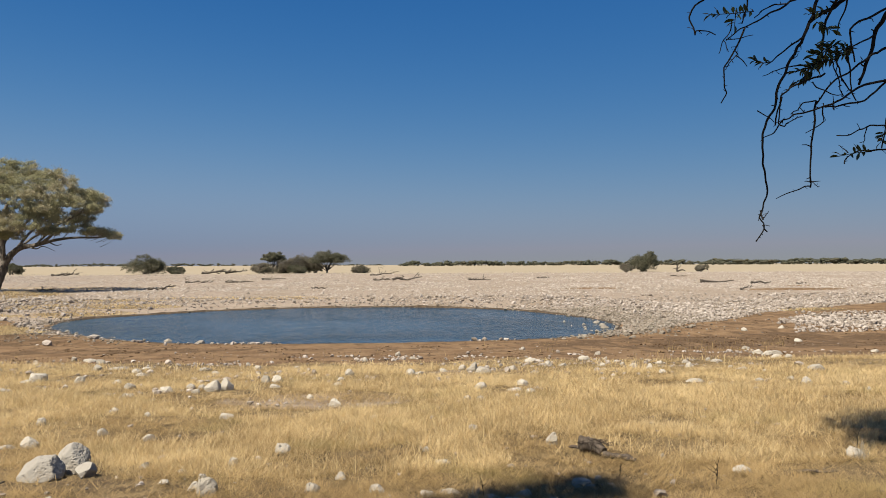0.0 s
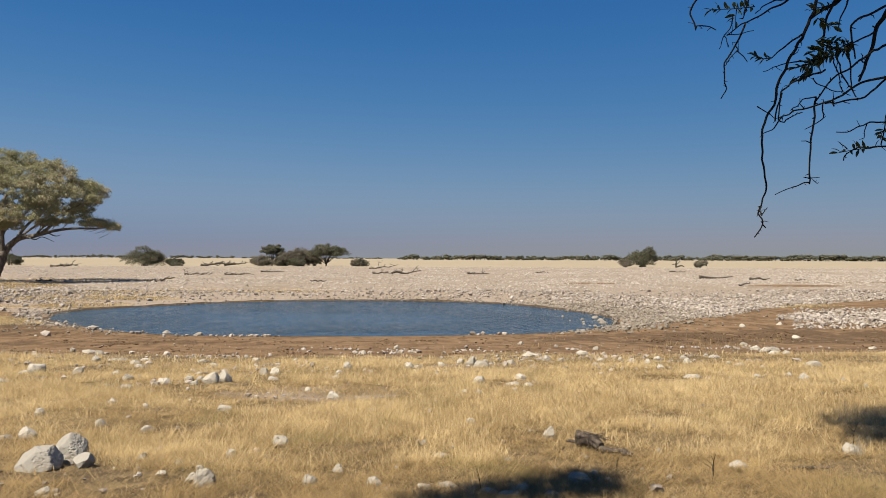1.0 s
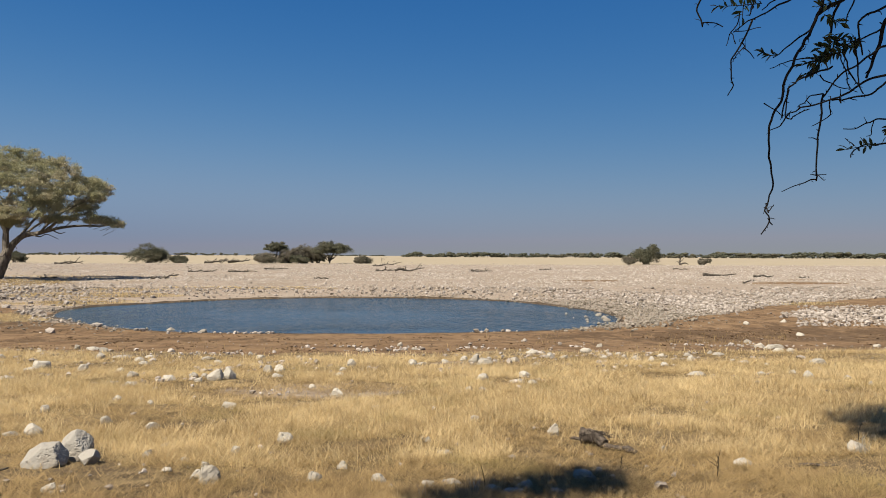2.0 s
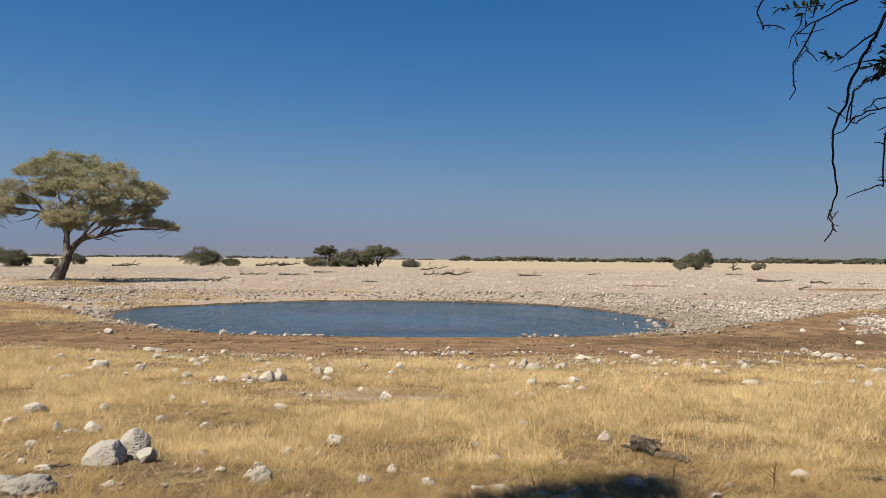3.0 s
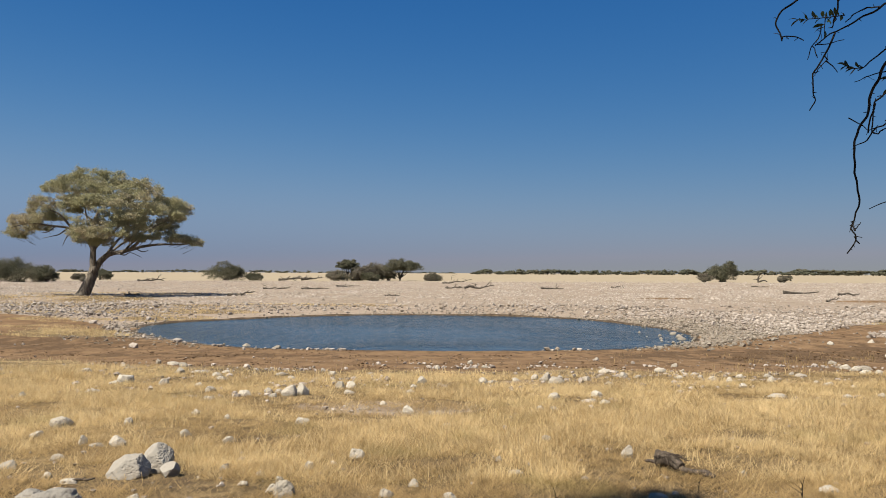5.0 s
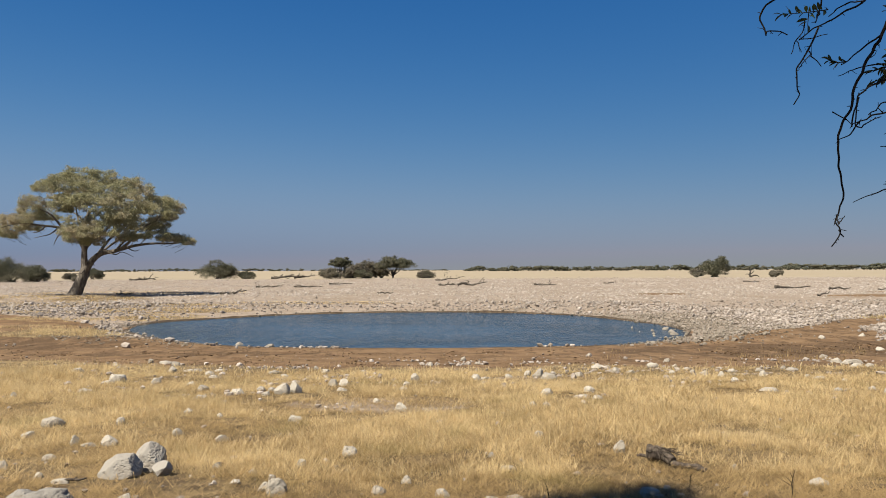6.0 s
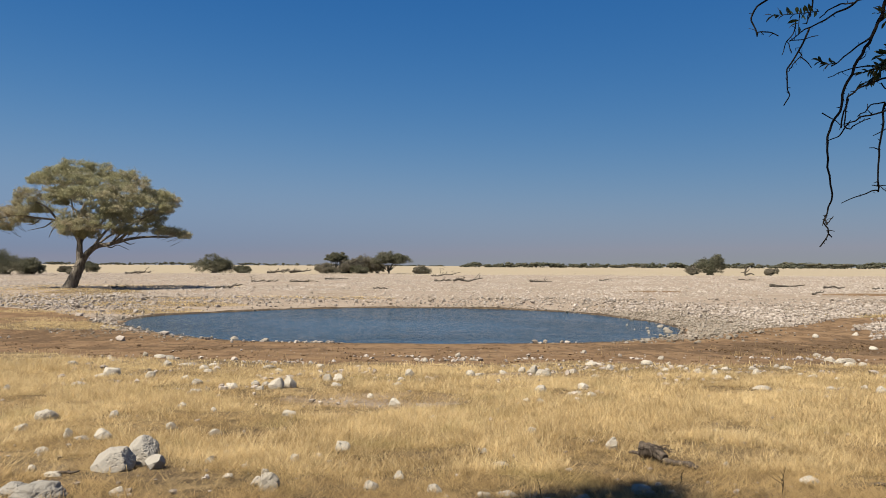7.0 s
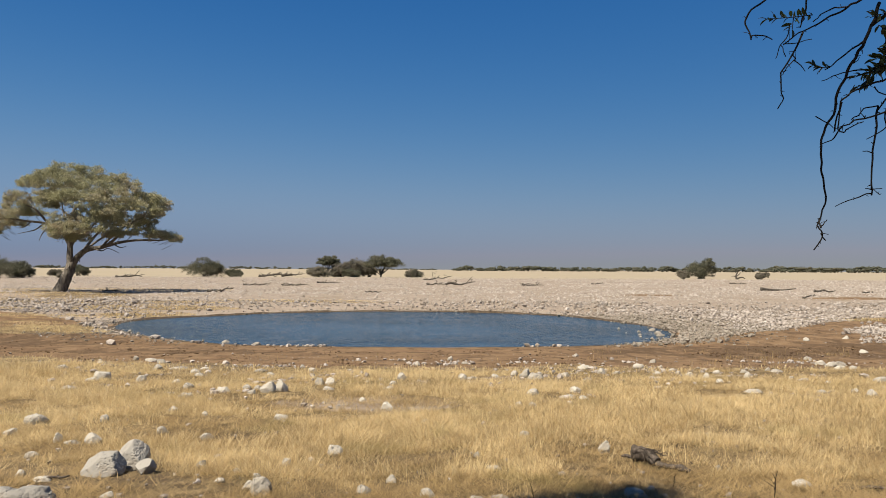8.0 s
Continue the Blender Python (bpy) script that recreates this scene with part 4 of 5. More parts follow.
def leaf_cloud(name, centres, spread, per, size, material, parent, seed, long=2.2, flat=1.0, upward=0.4, simple=False):
    """Many small pointed leaves strewn round each centre, as one mesh; simple ones have three corners."""
    rng = np.random.default_rng(seed)
    c = np.repeat(np.asarray(centres, float), per, 0)
    sp = np.repeat(np.broadcast_to(spread, len(centres)), per)
    n = len(c)
    off = np.clip(rng.normal(size=(n, 3)), -1.7, 1.7) * sp[:, None] * np.array([1, 1, flat])
    p = c + off
    d = rng.normal(size=(n, 3))
    d[:, 2] += upward * 0.3
    d /= np.linalg.norm(d, axis=1)[:, None]
    e = np.cross(d, rng.normal(size=(n, 3)))
    e /= np.linalg.norm(e, axis=1)[:, None]
    s = size * rng.uniform(0.6, 1.35, n)
    d, e = d * (s * long / 2)[:, None], e * (s / 2)[:, None]
    corners = [p - d - e, p - d + e, p + d] if simple else [p - d, p + e, p + d, p - e]
    v = np.stack(corners, 1).reshape(-1, 3)
    return sheet(name, v, np.arange(len(v)).reshape(n, -1), material, parent)


def lump_points(rng, cx, cy, cz, rx, ry, rz, n, hollow=0.55, low=-0.35):
    """Places through the outer part of a flattened lump, more of them on top."""
    d = rng.normal(size=(n, 3))
    d /= np.linalg.norm(d, axis=1)[:, None]
    d[:, 2] = np.where(d[:, 2] < low, low * rng.random(n), d[:, 2])
    r = hollow + (1 - hollow) * rng.random(n) ** 0.6
    return np.stack([cx + d[:, 0] * rx * r, cy + d[:, 1] * ry * r, cz + d[:, 2] * rz * r], 1)


def cushion(rng, centre, rx, rz, n, hollow=0.6, low=-0.45, buds=5):
    """A lump of foliage with smaller lumps bulging from it."""
    c = np.array(centre, float)
    out = [lump_points(rng, *c, rx, rx, rz, int(n * 0.5), hollow, low)]
    for _ in range(buds):
        a, up = rng.uniform(0, 6.283), rng.uniform(-0.25, 0.85)
        side = math.sqrt(max(1 - up * up, 0.1)) * 0.85
        s = rng.uniform(0.3, 0.5)
        out.append(lump_points(rng, c[0] + math.cos(a) * side * rx, c[1] + math.sin(a) * side * rx, c[2] + up * rz, rx * s, rx * s, rz * s, int(n * 0.5 / buds) + 1, 0.4, low))
    return np.concatenate(out)


def build_acacia():
    """The umbrella thorn by the waterhole: forked trunk, spreading limbs, layered crown."""
    rng = np.random.default_rng(41)
    bx, by = -40.95, 90.7
    tree = tagged(new("acacia_tree"), "broad umbrella-crowned acacia with a leaning forked trunk", "tree")
    tree.location = (bx, by, land_at(bx, by) - 0.1)
    k = 0.0662                                   # metres for one unit of the drawing below, which starts at the foot

    def q(u, v, deep=0.0):
        return (u * k, deep, v * k)

    def limb(name, pts, r0, r1, sides=9):
        bm = bmesh.new()
        tube(bm, curved([q(*p) for p in pts]), r0, r1, sides, 0.06, rng)
        part(name, bm, M_BARK, tree)
    bm = bmesh.new()
    line = curved([q(-2, -2), q(0, 3), q(5, 14), q(11, 28), q(16, 40), q(18, 47)], 6)
    tube(bm, line, 0.98, 0.50, 16, 0.10, rng, 0.45)
    part("trunk", bm, M_BARK, tree, "rough grey-brown leaning trunk")
    limb("limb", [(13, 32, 0), (15, 50, .2), (13, 66, .4), (13, 84, .4), (15, 102, 0), (20, 128, -.4), (24, 150, 0)], 0.46, 0.14, 12)
    limb("limb", [(15, 36, 0), (25, 53, -.3), (35, 64, -.5), (45, 72, -.6), (58, 76, -.8), (75, 78, -1), (92, 84, -1.6), (108, 96, -2)], 0.42, 0.14, 12)
    limb("limb", [(58, 76, -.8), (78, 80, -.5), (100, 88, .6), (128, 92, 1.2), (164, 92, 1.4), (188, 96, 1.4)], 0.24, 0.05)
    limb("limb", [(13, 82, .4), (5, 98, .2), (-8, 110, -.2), (-22, 124, -.6), (-36, 142, -1), (-52, 150, -1.2)], 0.26, 0.07)
    limb("limb", [(-8, 110, -.2), (-22, 119, -.8), (-48, 122, -1.4), (-80, 126, -1.8), (-112, 118, -2)], 0.18, 0.04)
    limb("limb", [(13, 70, .5), (10, 90, 2), (30, 120, 4), (44, 150, 5.5)], 0.18, 0.07)
    limb("limb", [(41, 70, -.6), (50, 100, 1.5), (66, 125, 3.5), (84, 150, 4)], 0.18, 0.06)
    limb("limb", [(29, 58, -.5), (52, 92, 2), (90, 120, 4), (122, 145, 5)], 0.16, 0.06)
    limb("limb", [(13, 84, .4), (-2, 112, 3), (-24, 140, 5), (-48, 155, 6)], 0.2, 0.05)
    limb("limb", [(15, 102, 0), (2, 120, 1), (-12, 150, 2), (-20, 172, 3)], 0.15, 0.05)
    limb("limb", [(75, 78, -1), (100, 110, 0), (128, 130, 1), (150, 150, 1)], 0.13, 0.05)
    limb("limb", [(19, 46, 0), (24, 62, -.9), (27, 80, -1.4), (24, 104, -1.8)], 0.16, 0.05)
    for pts in ([(-22, 120, -.8), (-34, 108, -1.2), (-44, 104, -1.6), (-58, 100, -2)], [(-14, 116, -.6), (-24, 102, -1), (-28, 88, -1.3)],
                [(-40, 123, -1.2), (-52, 112, -1.4), (-62, 110, -1.5)], [(57, 78, -.8), (78, 72, -1.4), (92, 76, -1.8), (112, 68, -2)],
                [(92, 88, -1.6), (110, 78, -1.6), (122, 80, -1.8)], [(20, 52, -.3), (16, 40, -.8), (4, 40, -1.2)], [(30, 66, -.5), (36, 58, -.8), (40, 52, -1)]):
        limb("bare_branch", pts, 0.09, 0.02, 9)
    # crown lumps: across, up, half-width, half-height, depth
    lumps = [(-112, 112, 26, 13, 0), (-122, 106, 16, 9, 10), (-92, 128, 30, 15, -15), (-94, 120, 24, 12, 20), (-78, 143, 30, 18, 5), (-56, 158, 26, 17, -20), (-60, 138, 26, 14, 12),
             (-70, 130, 24, 12, -30),
             (-22, 202, 30, 19, 10), (12, 208, 34, 18, -5), (46, 204, 30, 19, 10), (-30, 184, 28, 16, -30), (8, 184, 36, 20, -50), (44, 184, 30, 18, -40), (10, 192, 40, 20, 50), (-16, 174, 24, 14, 20), (40, 168, 28, 16, 30),
             (78, 196, 20, 16, 10), (98, 186, 28, 19, -8), (122, 174, 30, 20, -15), (148, 160, 30, 19, 0), (166, 148, 24, 16, 5), (168, 138, 18, 13, -12), (110, 160, 34, 20, -50), (140, 146, 28, 17, -38), (120, 165, 38, 20, 48), (82, 172, 30, 18, -48),
             (20, 156, 30, 17, -62), (48, 160, 30, 18, -66), (78, 150, 32, 18, -70), (104, 136, 30, 17, -60), (2, 148, 20, 12, -40),
             (18, 108, 24, 15, -40), (36, 98, 28, 15, -50), (44, 118, 30, 18, -66), (66, 108, 30, 17, -72), (92, 110, 32, 19, -66), (70, 128, 30, 17, -40), (110, 122, 26, 16, -40), (56, 92, 24, 12, -40),
             (118, 104, 24, 15, -10), (100, 98, 22, 12, -20), (136, 112, 22, 15, 10), (146, 126, 20, 14, 10),
             (166, 98, 20, 12, 0), (184, 96, 20, 12, 4), (196, 92, 14, 9, 0), (150, 100, 16, 10, 10),
             (56, 136, 34, 18, 40), (-40, 170, 26, 16, 40), (92, 126, 34, 18, 50), (40, 150, 36, 18, 75), (80, 160, 34, 18, 60), (130, 140, 28, 16, 40)]
    pts = []
    for u, v, a, b, deep in lumps:
        pts.append(cushion(rng, (u * k, deep * 1.4 * k, (v - 0.0010 * deep * deep) * k), a * 0.86 * k, b * 0.88 * k * rng.uniform(0.9, 1.1), int(44 + a * b * 0.30), 0.62, -0.35, 6))
    pts = np.concatenate(pts)
    leaf_cloud("crown", pts, 0.12, 33, 0.056, M_ACACIA, tree, 43, long=2.1, flat=0.7, simple=True)
    # loose sprays that fray the outline and hang under it
    spray = pts[rng.random(len(pts)) < 0.5] + rng.normal(0, 0.10, 3)
    leaf_cloud("crown", spray + np.stack([rng.normal(0, .14, len(spray)), rng.normal(0, .14, len(spray)), rng.normal(-0.05, .14, len(spray))], 1), 0.15, 7, 0.055, M_ACACIA, tree, 44, long=2.2, flat=1.0, simple=True)
    # fine twigs that hold the leaves
    bm = bmesh.new()
    for p in pts[rng.choice(len(pts), 320, replace=False)]:
        mid = np.array([p[0] * 0.86 + 0.2, p[1] * 0.86, p[2] - 0.7 - 0.4 * rng.random()])
        tube(bm, [mid, (mid + p) / 2 + rng.normal(0, 0.12, 3), p], 0.024, 0.008, 4)
    tagged(part("branchwork", bm, M_BARK, tree), kind="stuff")
    return tree


build_acacia()


def bush(x, y, w, h, seed, material, label, name="bush", depth=None, lumps=9, leaf=0.26, trunk=0.0, shape="round", dense=1.0):
    """A bush or small tree w wide and h high; trunk is the clear height under the leaves."""
    rng = np.random.default_rng(seed)
    top = tagged(new(name), label, "tree" if trunk > 0.2 * h else "bush")
    top.location = (x, y, land_at(x, y))
    centres = []
    for _ in range(lumps):
        a, r = rng.uniform(0, 6.283), math.sqrt(rng.random()) * 0.68
        cx, cy = math.cos(a) * r * w / 2, math.sin(a) * r * (depth or w) / 2
        rise = (1 - (r / 0.8) ** 2) if shape == "round" else (1 - 0.45 * r)
        cz = trunk + (h - trunk) * ((0.16 if shape == "round" else 0.2) + 0.5 * max(rise, 0.05)) * rng.uniform(0.6, 1.12)
        lr = w * rng.uniform(0.17, 0.26)
        lz = min(lr, h * 0.30) if shape == "round" else min(lr * 0.7, (h - trunk) * 0.32)
        centres.append(cushion(rng, (cx, cy, min(cz, h - lz)), lr, lz, int(64 * dense), 0.4, -0.9 if shape == "round" else -0.35, 4))
        bm = bmesh.new()
        foot = (rng.normal(0, 0.05 * w), rng.normal(0, 0.05 * w), -0.15) if trunk < 0.2 * h else (rng.normal(0, 0.12), rng.normal(0, 0.12), trunk * 0.4)
        tube(bm, curved([foot, (cx * 0.4 + rng.normal(0, .2), cy * 0.4, cz * 0.45 + 0.2), (cx, cy, cz)], 4), 0.035 * h * 0.5 + 0.04, 0.03, 5)
        part("stem", bm, M_DEAD, top)
    if trunk > 0.2 * h:
        bm = bmesh.new()
        tube(bm, curved([(0, 0, -0.2), (0.12, 0, trunk * 0.5), (-0.05, 0, trunk * 1.15)], 4), 0.30, 0.18, 8, 0.08, rng)
        part("trunk", bm, M_BARK, top)
    pts = np.concatenate(centres)
    pts[:, 2] = np.maximum(pts[:, 2], 0.15)
    leaf_cloud("crown", pts, 0.022 * w + 0.05, int(28 * dense), leaf * 0.62, material, top, seed + 500, long=1.3, flat=0.7, simple=True)
    return top


GREY, DARK = "dry grey-brown thorn bush on the stony plain", "dark green rounded bush on the stony plain"
bush(-69.8, 257, 12.6, 6.6, 201, M_BUSH, DARK, lumps=14)
bush(-60.6, 257, 6.8, 3.0, 202, M_BUSH, "low dark green bush beside a larger one", lumps=8)
bush(-33.0, 259, 10.0, 4.0, 203, M_DRYBUSH, GREY, lumps=9)
bush(-30.6, 264, 8.0, 7.6, 204, M_BUSH, "small umbrella-topped tree above grey scrub", "umbrella_tree", trunk=2.2, shape="flat", lumps=12)
bush(-27.5, 268, 6.0, 2.6, 205, M_DRYBUSH, GREY, lumps=7)
bush(-25.8, 263, 8.0, 5.2, 219, M_DRYBUSH, "half-bare grey thicket among trees", lumps=11)
bush(-21.0, 266, 11.5, 6.6, 206, M_DRYBUSH, "broad half-bare grey thicket among trees", lumps=13)
bush(-22.4, 258, 7.6, 3.0, 207, M_BUSH, "low olive green bush in front of a thicket", lumps=8)
bush(-12.8, 264, 12.5, 7.8, 208, M_BUSH, "spreading umbrella-topped tree with two thin trunks", "umbrella_tree", trunk=1.8, shape="flat", lumps=16)
bush(-17.0, 268, 6.5, 6.0, 209, M_DRYBUSH, GREY, lumps=8)
bush(-2.6, 262, 7.8, 3.6, 210, M_DRYBUSH, GREY, lumps=9)
bush(95.6, 262, 11.5, 7.4, 211, M_BUSH, "dark green bush with bare grey stems showing", lumps=14)
bush(89.0, 260, 6.0, 3.2, 212, M_DRYBUSH, GREY, lumps=7)
bush(110.2, 248, 4.6, 2.7, 213, M_DRYBUSH, "small grey-green bush on the pale plain", lumps=6)
bush(-108.5, 204, 15.5, 6.6, 214, M_BUSH, "wide dark green spreading bush", lumps=18)
bush(-101.5, 204, 7.0, 4.2, 215, M_BUSH, DARK, lumps=8)
bush(-92.0, 205, 4.0, 1.6, 216, M_DRYBUSH, GREY, lumps=5)
bush(-112.5, 262, 6.5, 4.9, 217, M_BUSH, DARK, lumps=8)
bush(-118.0, 258, 5.0, 2.6, 218, M_DRYBUSH, GREY, lumps=6)


def far_woods(name, label, x0, x1, y0, y1, height, count, seed, leaf):
    """A line of distant trees, too far to tell apart."""
    rng = np.random.default_rng(seed)
    x = np.sort(rng.uniform(x0, x1, count))
    y = rng.uniform(y0, y1, count)
    h = height * np.clip(0.34 + 0.5 * rough2(x, y * 0, 90, seed) + 1.1 * (rough2(x, y * 0, 26, seed + 4) - 0.4) + rng.normal(0, 0.16, count), 0.28, 1.5)
    ball, tri = ico_arrays(1)
    pts, sp, cores = [], [], []
    for a, b, c in zip(x, y, h):
        stem = 0.30 if c > 0.75 * height else 0.0   # the taller ones stand clear on a trunk
        wide, thick = c * rng.uniform(0.5, 0.85), c * (0.5 - 0.5 * stem) * rng.uniform(0.75, 1.0)
        mid = np.array([a, b, EYE - 3.1 + c - thick])
        for _ in range(3):
            o = rng.normal(0, 0.38, 3) * np.array([wide, wide, thick * 0.6])
            cores.append(mid + o + ball * rng.uniform(0.75, 1.1, (len(ball), 1)) * np.array([wide * 0.62, wide * 0.62, thick * 0.72]))
        if stem:
            cores.append(mid - np.array([0, 0, thick * 1.1]) + ball * np.array([c * 0.035, c * 0.035, thick * 1.5]))
        d = rng.normal(size=(14, 3))
        d *= np.array([wide, wide, thick]) * 0.95 / np.linalg.norm(d, axis=1)[:, None]
        pts.append(mid + d)
        sp.append(np.full(14, c * 0.07))
    ob = leaf_cloud(name, np.concatenate(pts), np.concatenate(sp), 4, leaf, M_FAR, None, seed + 1, 0.8, 0.8, simple=True)
    v = np.concatenate(cores)
    f = (tri[None] + (np.arange(len(cores)) * len(ball))[:, None, None]).reshape(-1, 3)
    tagged(sheet("foliage", v, f, M_FAR, ob, True), kind="stuff")
    return tagged(ob, label, "trees", kind="stuff")


far_woods("far_trees", "dark line of distant woodland along the horizon", 62, 1250, 1280, 1420, 9.6, 900, 301, 0.9)
far_woods("far_trees", "thin dark line of distant trees on the horizon", -2100, -420, 2500, 2650, 9.5, 520, 303, 1.3)
far_woods("far_trees", "faint low scrub on the far horizon", -420, 60, 2700, 2800, 6.0, 240, 305, 1.2)


# ================= dead wood on the plain =================
def dead_log(x, y, length, thick, turn, seed, label="grey fallen dead tree trunk among white stones", arms=3, rise=0.0):
    rng = np.random.default_rng(seed)
    log = tagged(new("fallen_log"), label, "log", "dead wood on the plain")
    log.matrix_world = pose(x, y, land_at(x, y), 0, 0, turn)
    bm = bmesh.new()
    line = [(-length / 2, 0, thick * 0.4)]
    for j in range(1, 7):
        line.append((-length / 2 + length * j / 6, rng.normal(0, length * 0.035), max(thick * 0.35 + rise * (j / 6) ** 2 + rng.normal(0, thick * 0.22), thick * 0.2)))
    tube(bm, curved(line, 3), thick * 0.42, thick * 0.10, 9, 0.2, rng, 0.8)
    part("stem", bm, M_DEAD, log)
    for j in range(arms + 3 if arms else 0):
        i = int(rng.integers(1, 6))
        a = Vector(line[i])
        d = Vector((rng.normal(0.5, 0.7), rng.normal(0, 0.5), rng.uniform(-0.05, 0.55)))
        d *= length * rng.uniform(0.10, 0.36) / d.length
        kink = Vector((rng.normal(0, 0.12), rng.normal(0, 0.12), rng.normal(0.02, 0.12))) * d.length
        bm = bmesh.new()
        tip = a + d + kink * 0.4
        tip.z = max(tip.z, 0.03)
        tube(bm, curved([a, a + d * 0.35 + kink, a + d * 0.7 - kink * 0.5, tip], 3), thick * rng.uniform(0.10, 0.22), thick * 0.04, 6, 0.15, rng)
        limb = part("branch", bm, M_DEAD, log)
        for _ in range(2):
            b = a + d * rng.uniform(0.5, 0.9)
            e = Vector((rng.normal(0.2, 0.5), rng.normal(0, 0.4), rng.uniform(-0.1, 0.5))) * d.length * 0.5
            bm = bmesh.new()
            tube(bm, [b, b + e * 0.5 + kink * 0.3, b + e], thick * 0.07, thick * 0.025, 5)
            part("twig", bm, M_DEAD, limb)
    return log


dead_log(-22.7, 90.5, 3.0, 0.42, 8, 401, "grey fallen trunk at the edge of tree shade", 3, 0.35)
dead_log(-47.5, 256, 9.0, 1.0, 5, 402, "heap of dark dead branches on the plain", 9, 0.8)
dead_log(-41.5, 257, 7.0, 0.9, -10, 403, "heap of dark dead branches on the plain", 8, 1.0)
dead_log(-82.0, 224, 7.5, 0.8, 0, 404, arms=5)
dead_log(7.2, 134, 5.2, 0.5, 4, 405, "grey fallen trunk with one branch rising", 4, 0.5)
dead_log(3.0, 137, 3.4, 0.4, -14, 406, arms=4)
dead_log(-17.2, 150, 4.5, 0.45, 0, 407, arms=2)
dead_log(-20.0, 128, 4.6, 0.4, 6, 408, arms=3)
dead_log(-5.4, 92, 1.7, 0.28, -6, 409, arms=2)
dead_log(50.3, 108, 4.8, 0.6, -3, 410, "dark rotting trunk lying low on the stones", 0, 0.0)
dead_log(53.0, 100.5, 2.9, 0.5, 3, 411, "dark rotting trunk lying low on the stones", 0, 0.1)
dead_log(41.0, 81.0, 1.5, 0.24, 15, 419, "small heap of dark dead branches", 6, 0.3)
dead_log(20.0, 136, 4.0, 0.35, 0, 412, arms=4)
dead_log(34.6, 150, 2.6, 0.35, 0, 413, arms=2)
dead_log(5.0, 202, 7.5, 0.5, 2, 414, "grey fallen trunk with one branch rising", 5, 0.9)
dead_log(66.8, 162, 3.2, 0.32, -8, 415, arms=3)
dead_log(57.0, 97.5, 1.8, 0.3, 20, 416, arms=2)
dead_log(-26.5, 128, 4.0, 0.35, 3, 417, arms=3)
dead_log(-36.0, 92.5, 2.0, 0.3, -15, 418, arms=3)


def stump(x, y, h, seed, label):
    rng = np.random.default_rng(seed)
    st = tagged(new("tree_stump"), label, "stump")
    st.location = (x, y, land_at(x, y))
    for name, pts, r in (("stem", [(0, 0, -.2), (-.1, 0, h * .4), (.25, 0, h * .7), (.1, 0, h)], .32), ("branch", [(0, 0, h * .3), (.9, 0, h * .55), (1.5, .2, h * .75)], .16),
                         ("branch", [(0, 0, h * .25), (-.8, .2, h * .35), (-1.6, 0, h * .3)], .18), ("branch", [(.2, 0, .3), (1.8, 0, .7), (3.0, .3, .2)], .3),
                         ("branch", [(.1, 0, h * .6), (-.5, 0, h * .8), (-.6, .1, h * .95)], .1)):
        bm = bmesh.new()
        tube(bm, curved(pts, 4), r, r * 0.35, 7, 0.12, rng)
        part(name, bm, M_DEAD, st)


stump(102.8, 250, 3.1, 431, "broken grey tree stump with a fallen branch")


def build_driftwood():
    """The weathered root in the near grass: a splintered butt and a crooked tail."""
    rng = np.random.default_rng(51)
    x, y = 2.30, 7.45
    w = tagged(new("weathered_root"), "weathered dark splintered root lying in dry grass", "dead wood")
    w.matrix_world = pose(x, y, land_at(x, y) + 0.015, 0, 0, -58) @ Matrix.Scale(0.68, 4)

    def rail(name, pts, a, b, sides=10, label=""):
        bm = bmesh.new()
        tube(bm, curved(pts, 5), a, b, sides, 0.16, rng)
        part(name, bm, M_ROOT, w, label)
    rail("butt", [(-0.36, 0, .10), (-0.22, .02, .12), (-0.08, .0, .11), (0.08, -.03, .07)], .12, .065, 12, "thick splintered butt end")
    rail("tail", [(0.05, -.03, .05), (0.2, -.01, .045), (0.33, .05, .045), (0.48, .03, .05), (0.58, .06, .035)], .045, .028, 8)
    rail("knot", [(0.36, .05, .05), (0.44, .03, .08), (0.52, .05, .06)], .035, .025, 8)
    rail("prong", [(-0.30, -.06, .06), (-0.44, -.10, .07), (-0.50, -.12, .05)], .03, .014, 7)
    for _ in range(60):
        s = rng.uniform(-0.36, 0.06)
        a = rng.uniform(0.2, 2.9)
        r = 0.105
        p = Vector((s, math.cos(a) * r, 0.11 + math.sin(a) * r * 0.85))
        d = Vector((rng.uniform(0.3, 1.0), rng.normal(0, 0.25), rng.normal(0.02, 0.16))) * rng.uniform(0.10, 0.22)
        rail("splinter", [p, p + d * 0.5 + Vector((0, 0, rng.uniform(0, .02))), p + d], .0075, .003, 4)


build_driftwood()


def dry_stem(x, y, h, bend, seed):
    rng = np.random.default_rng(seed)
    st = tagged(new("dry_stem"), "thin dark dry weed stem standing in the grass", "dry stem", "dry stems")
    st.location = (x, y, land_at(x, y) - 0.01)
    line = curved([(0, 0, 0), (bend * .3, 0, h * .4), (bend * .5, .02, h * .7), (bend, .03, h)], 4)
    bm = bmesh.new()
    tube(bm, line, .004, .0015, 5)
    part("stalk", bm, M_TWIG, st)
    for j in range(3):
        p = line[4 + 2 * j]
        bm = bmesh.new()
        tube(bm, [p, p + Vector((rng.normal(0, .03), rng.normal(0, .03), rng.uniform(.02, .06))) * 1.2], .0025, .001, 4)
        part("shoot", bm, M_TWIG, st)


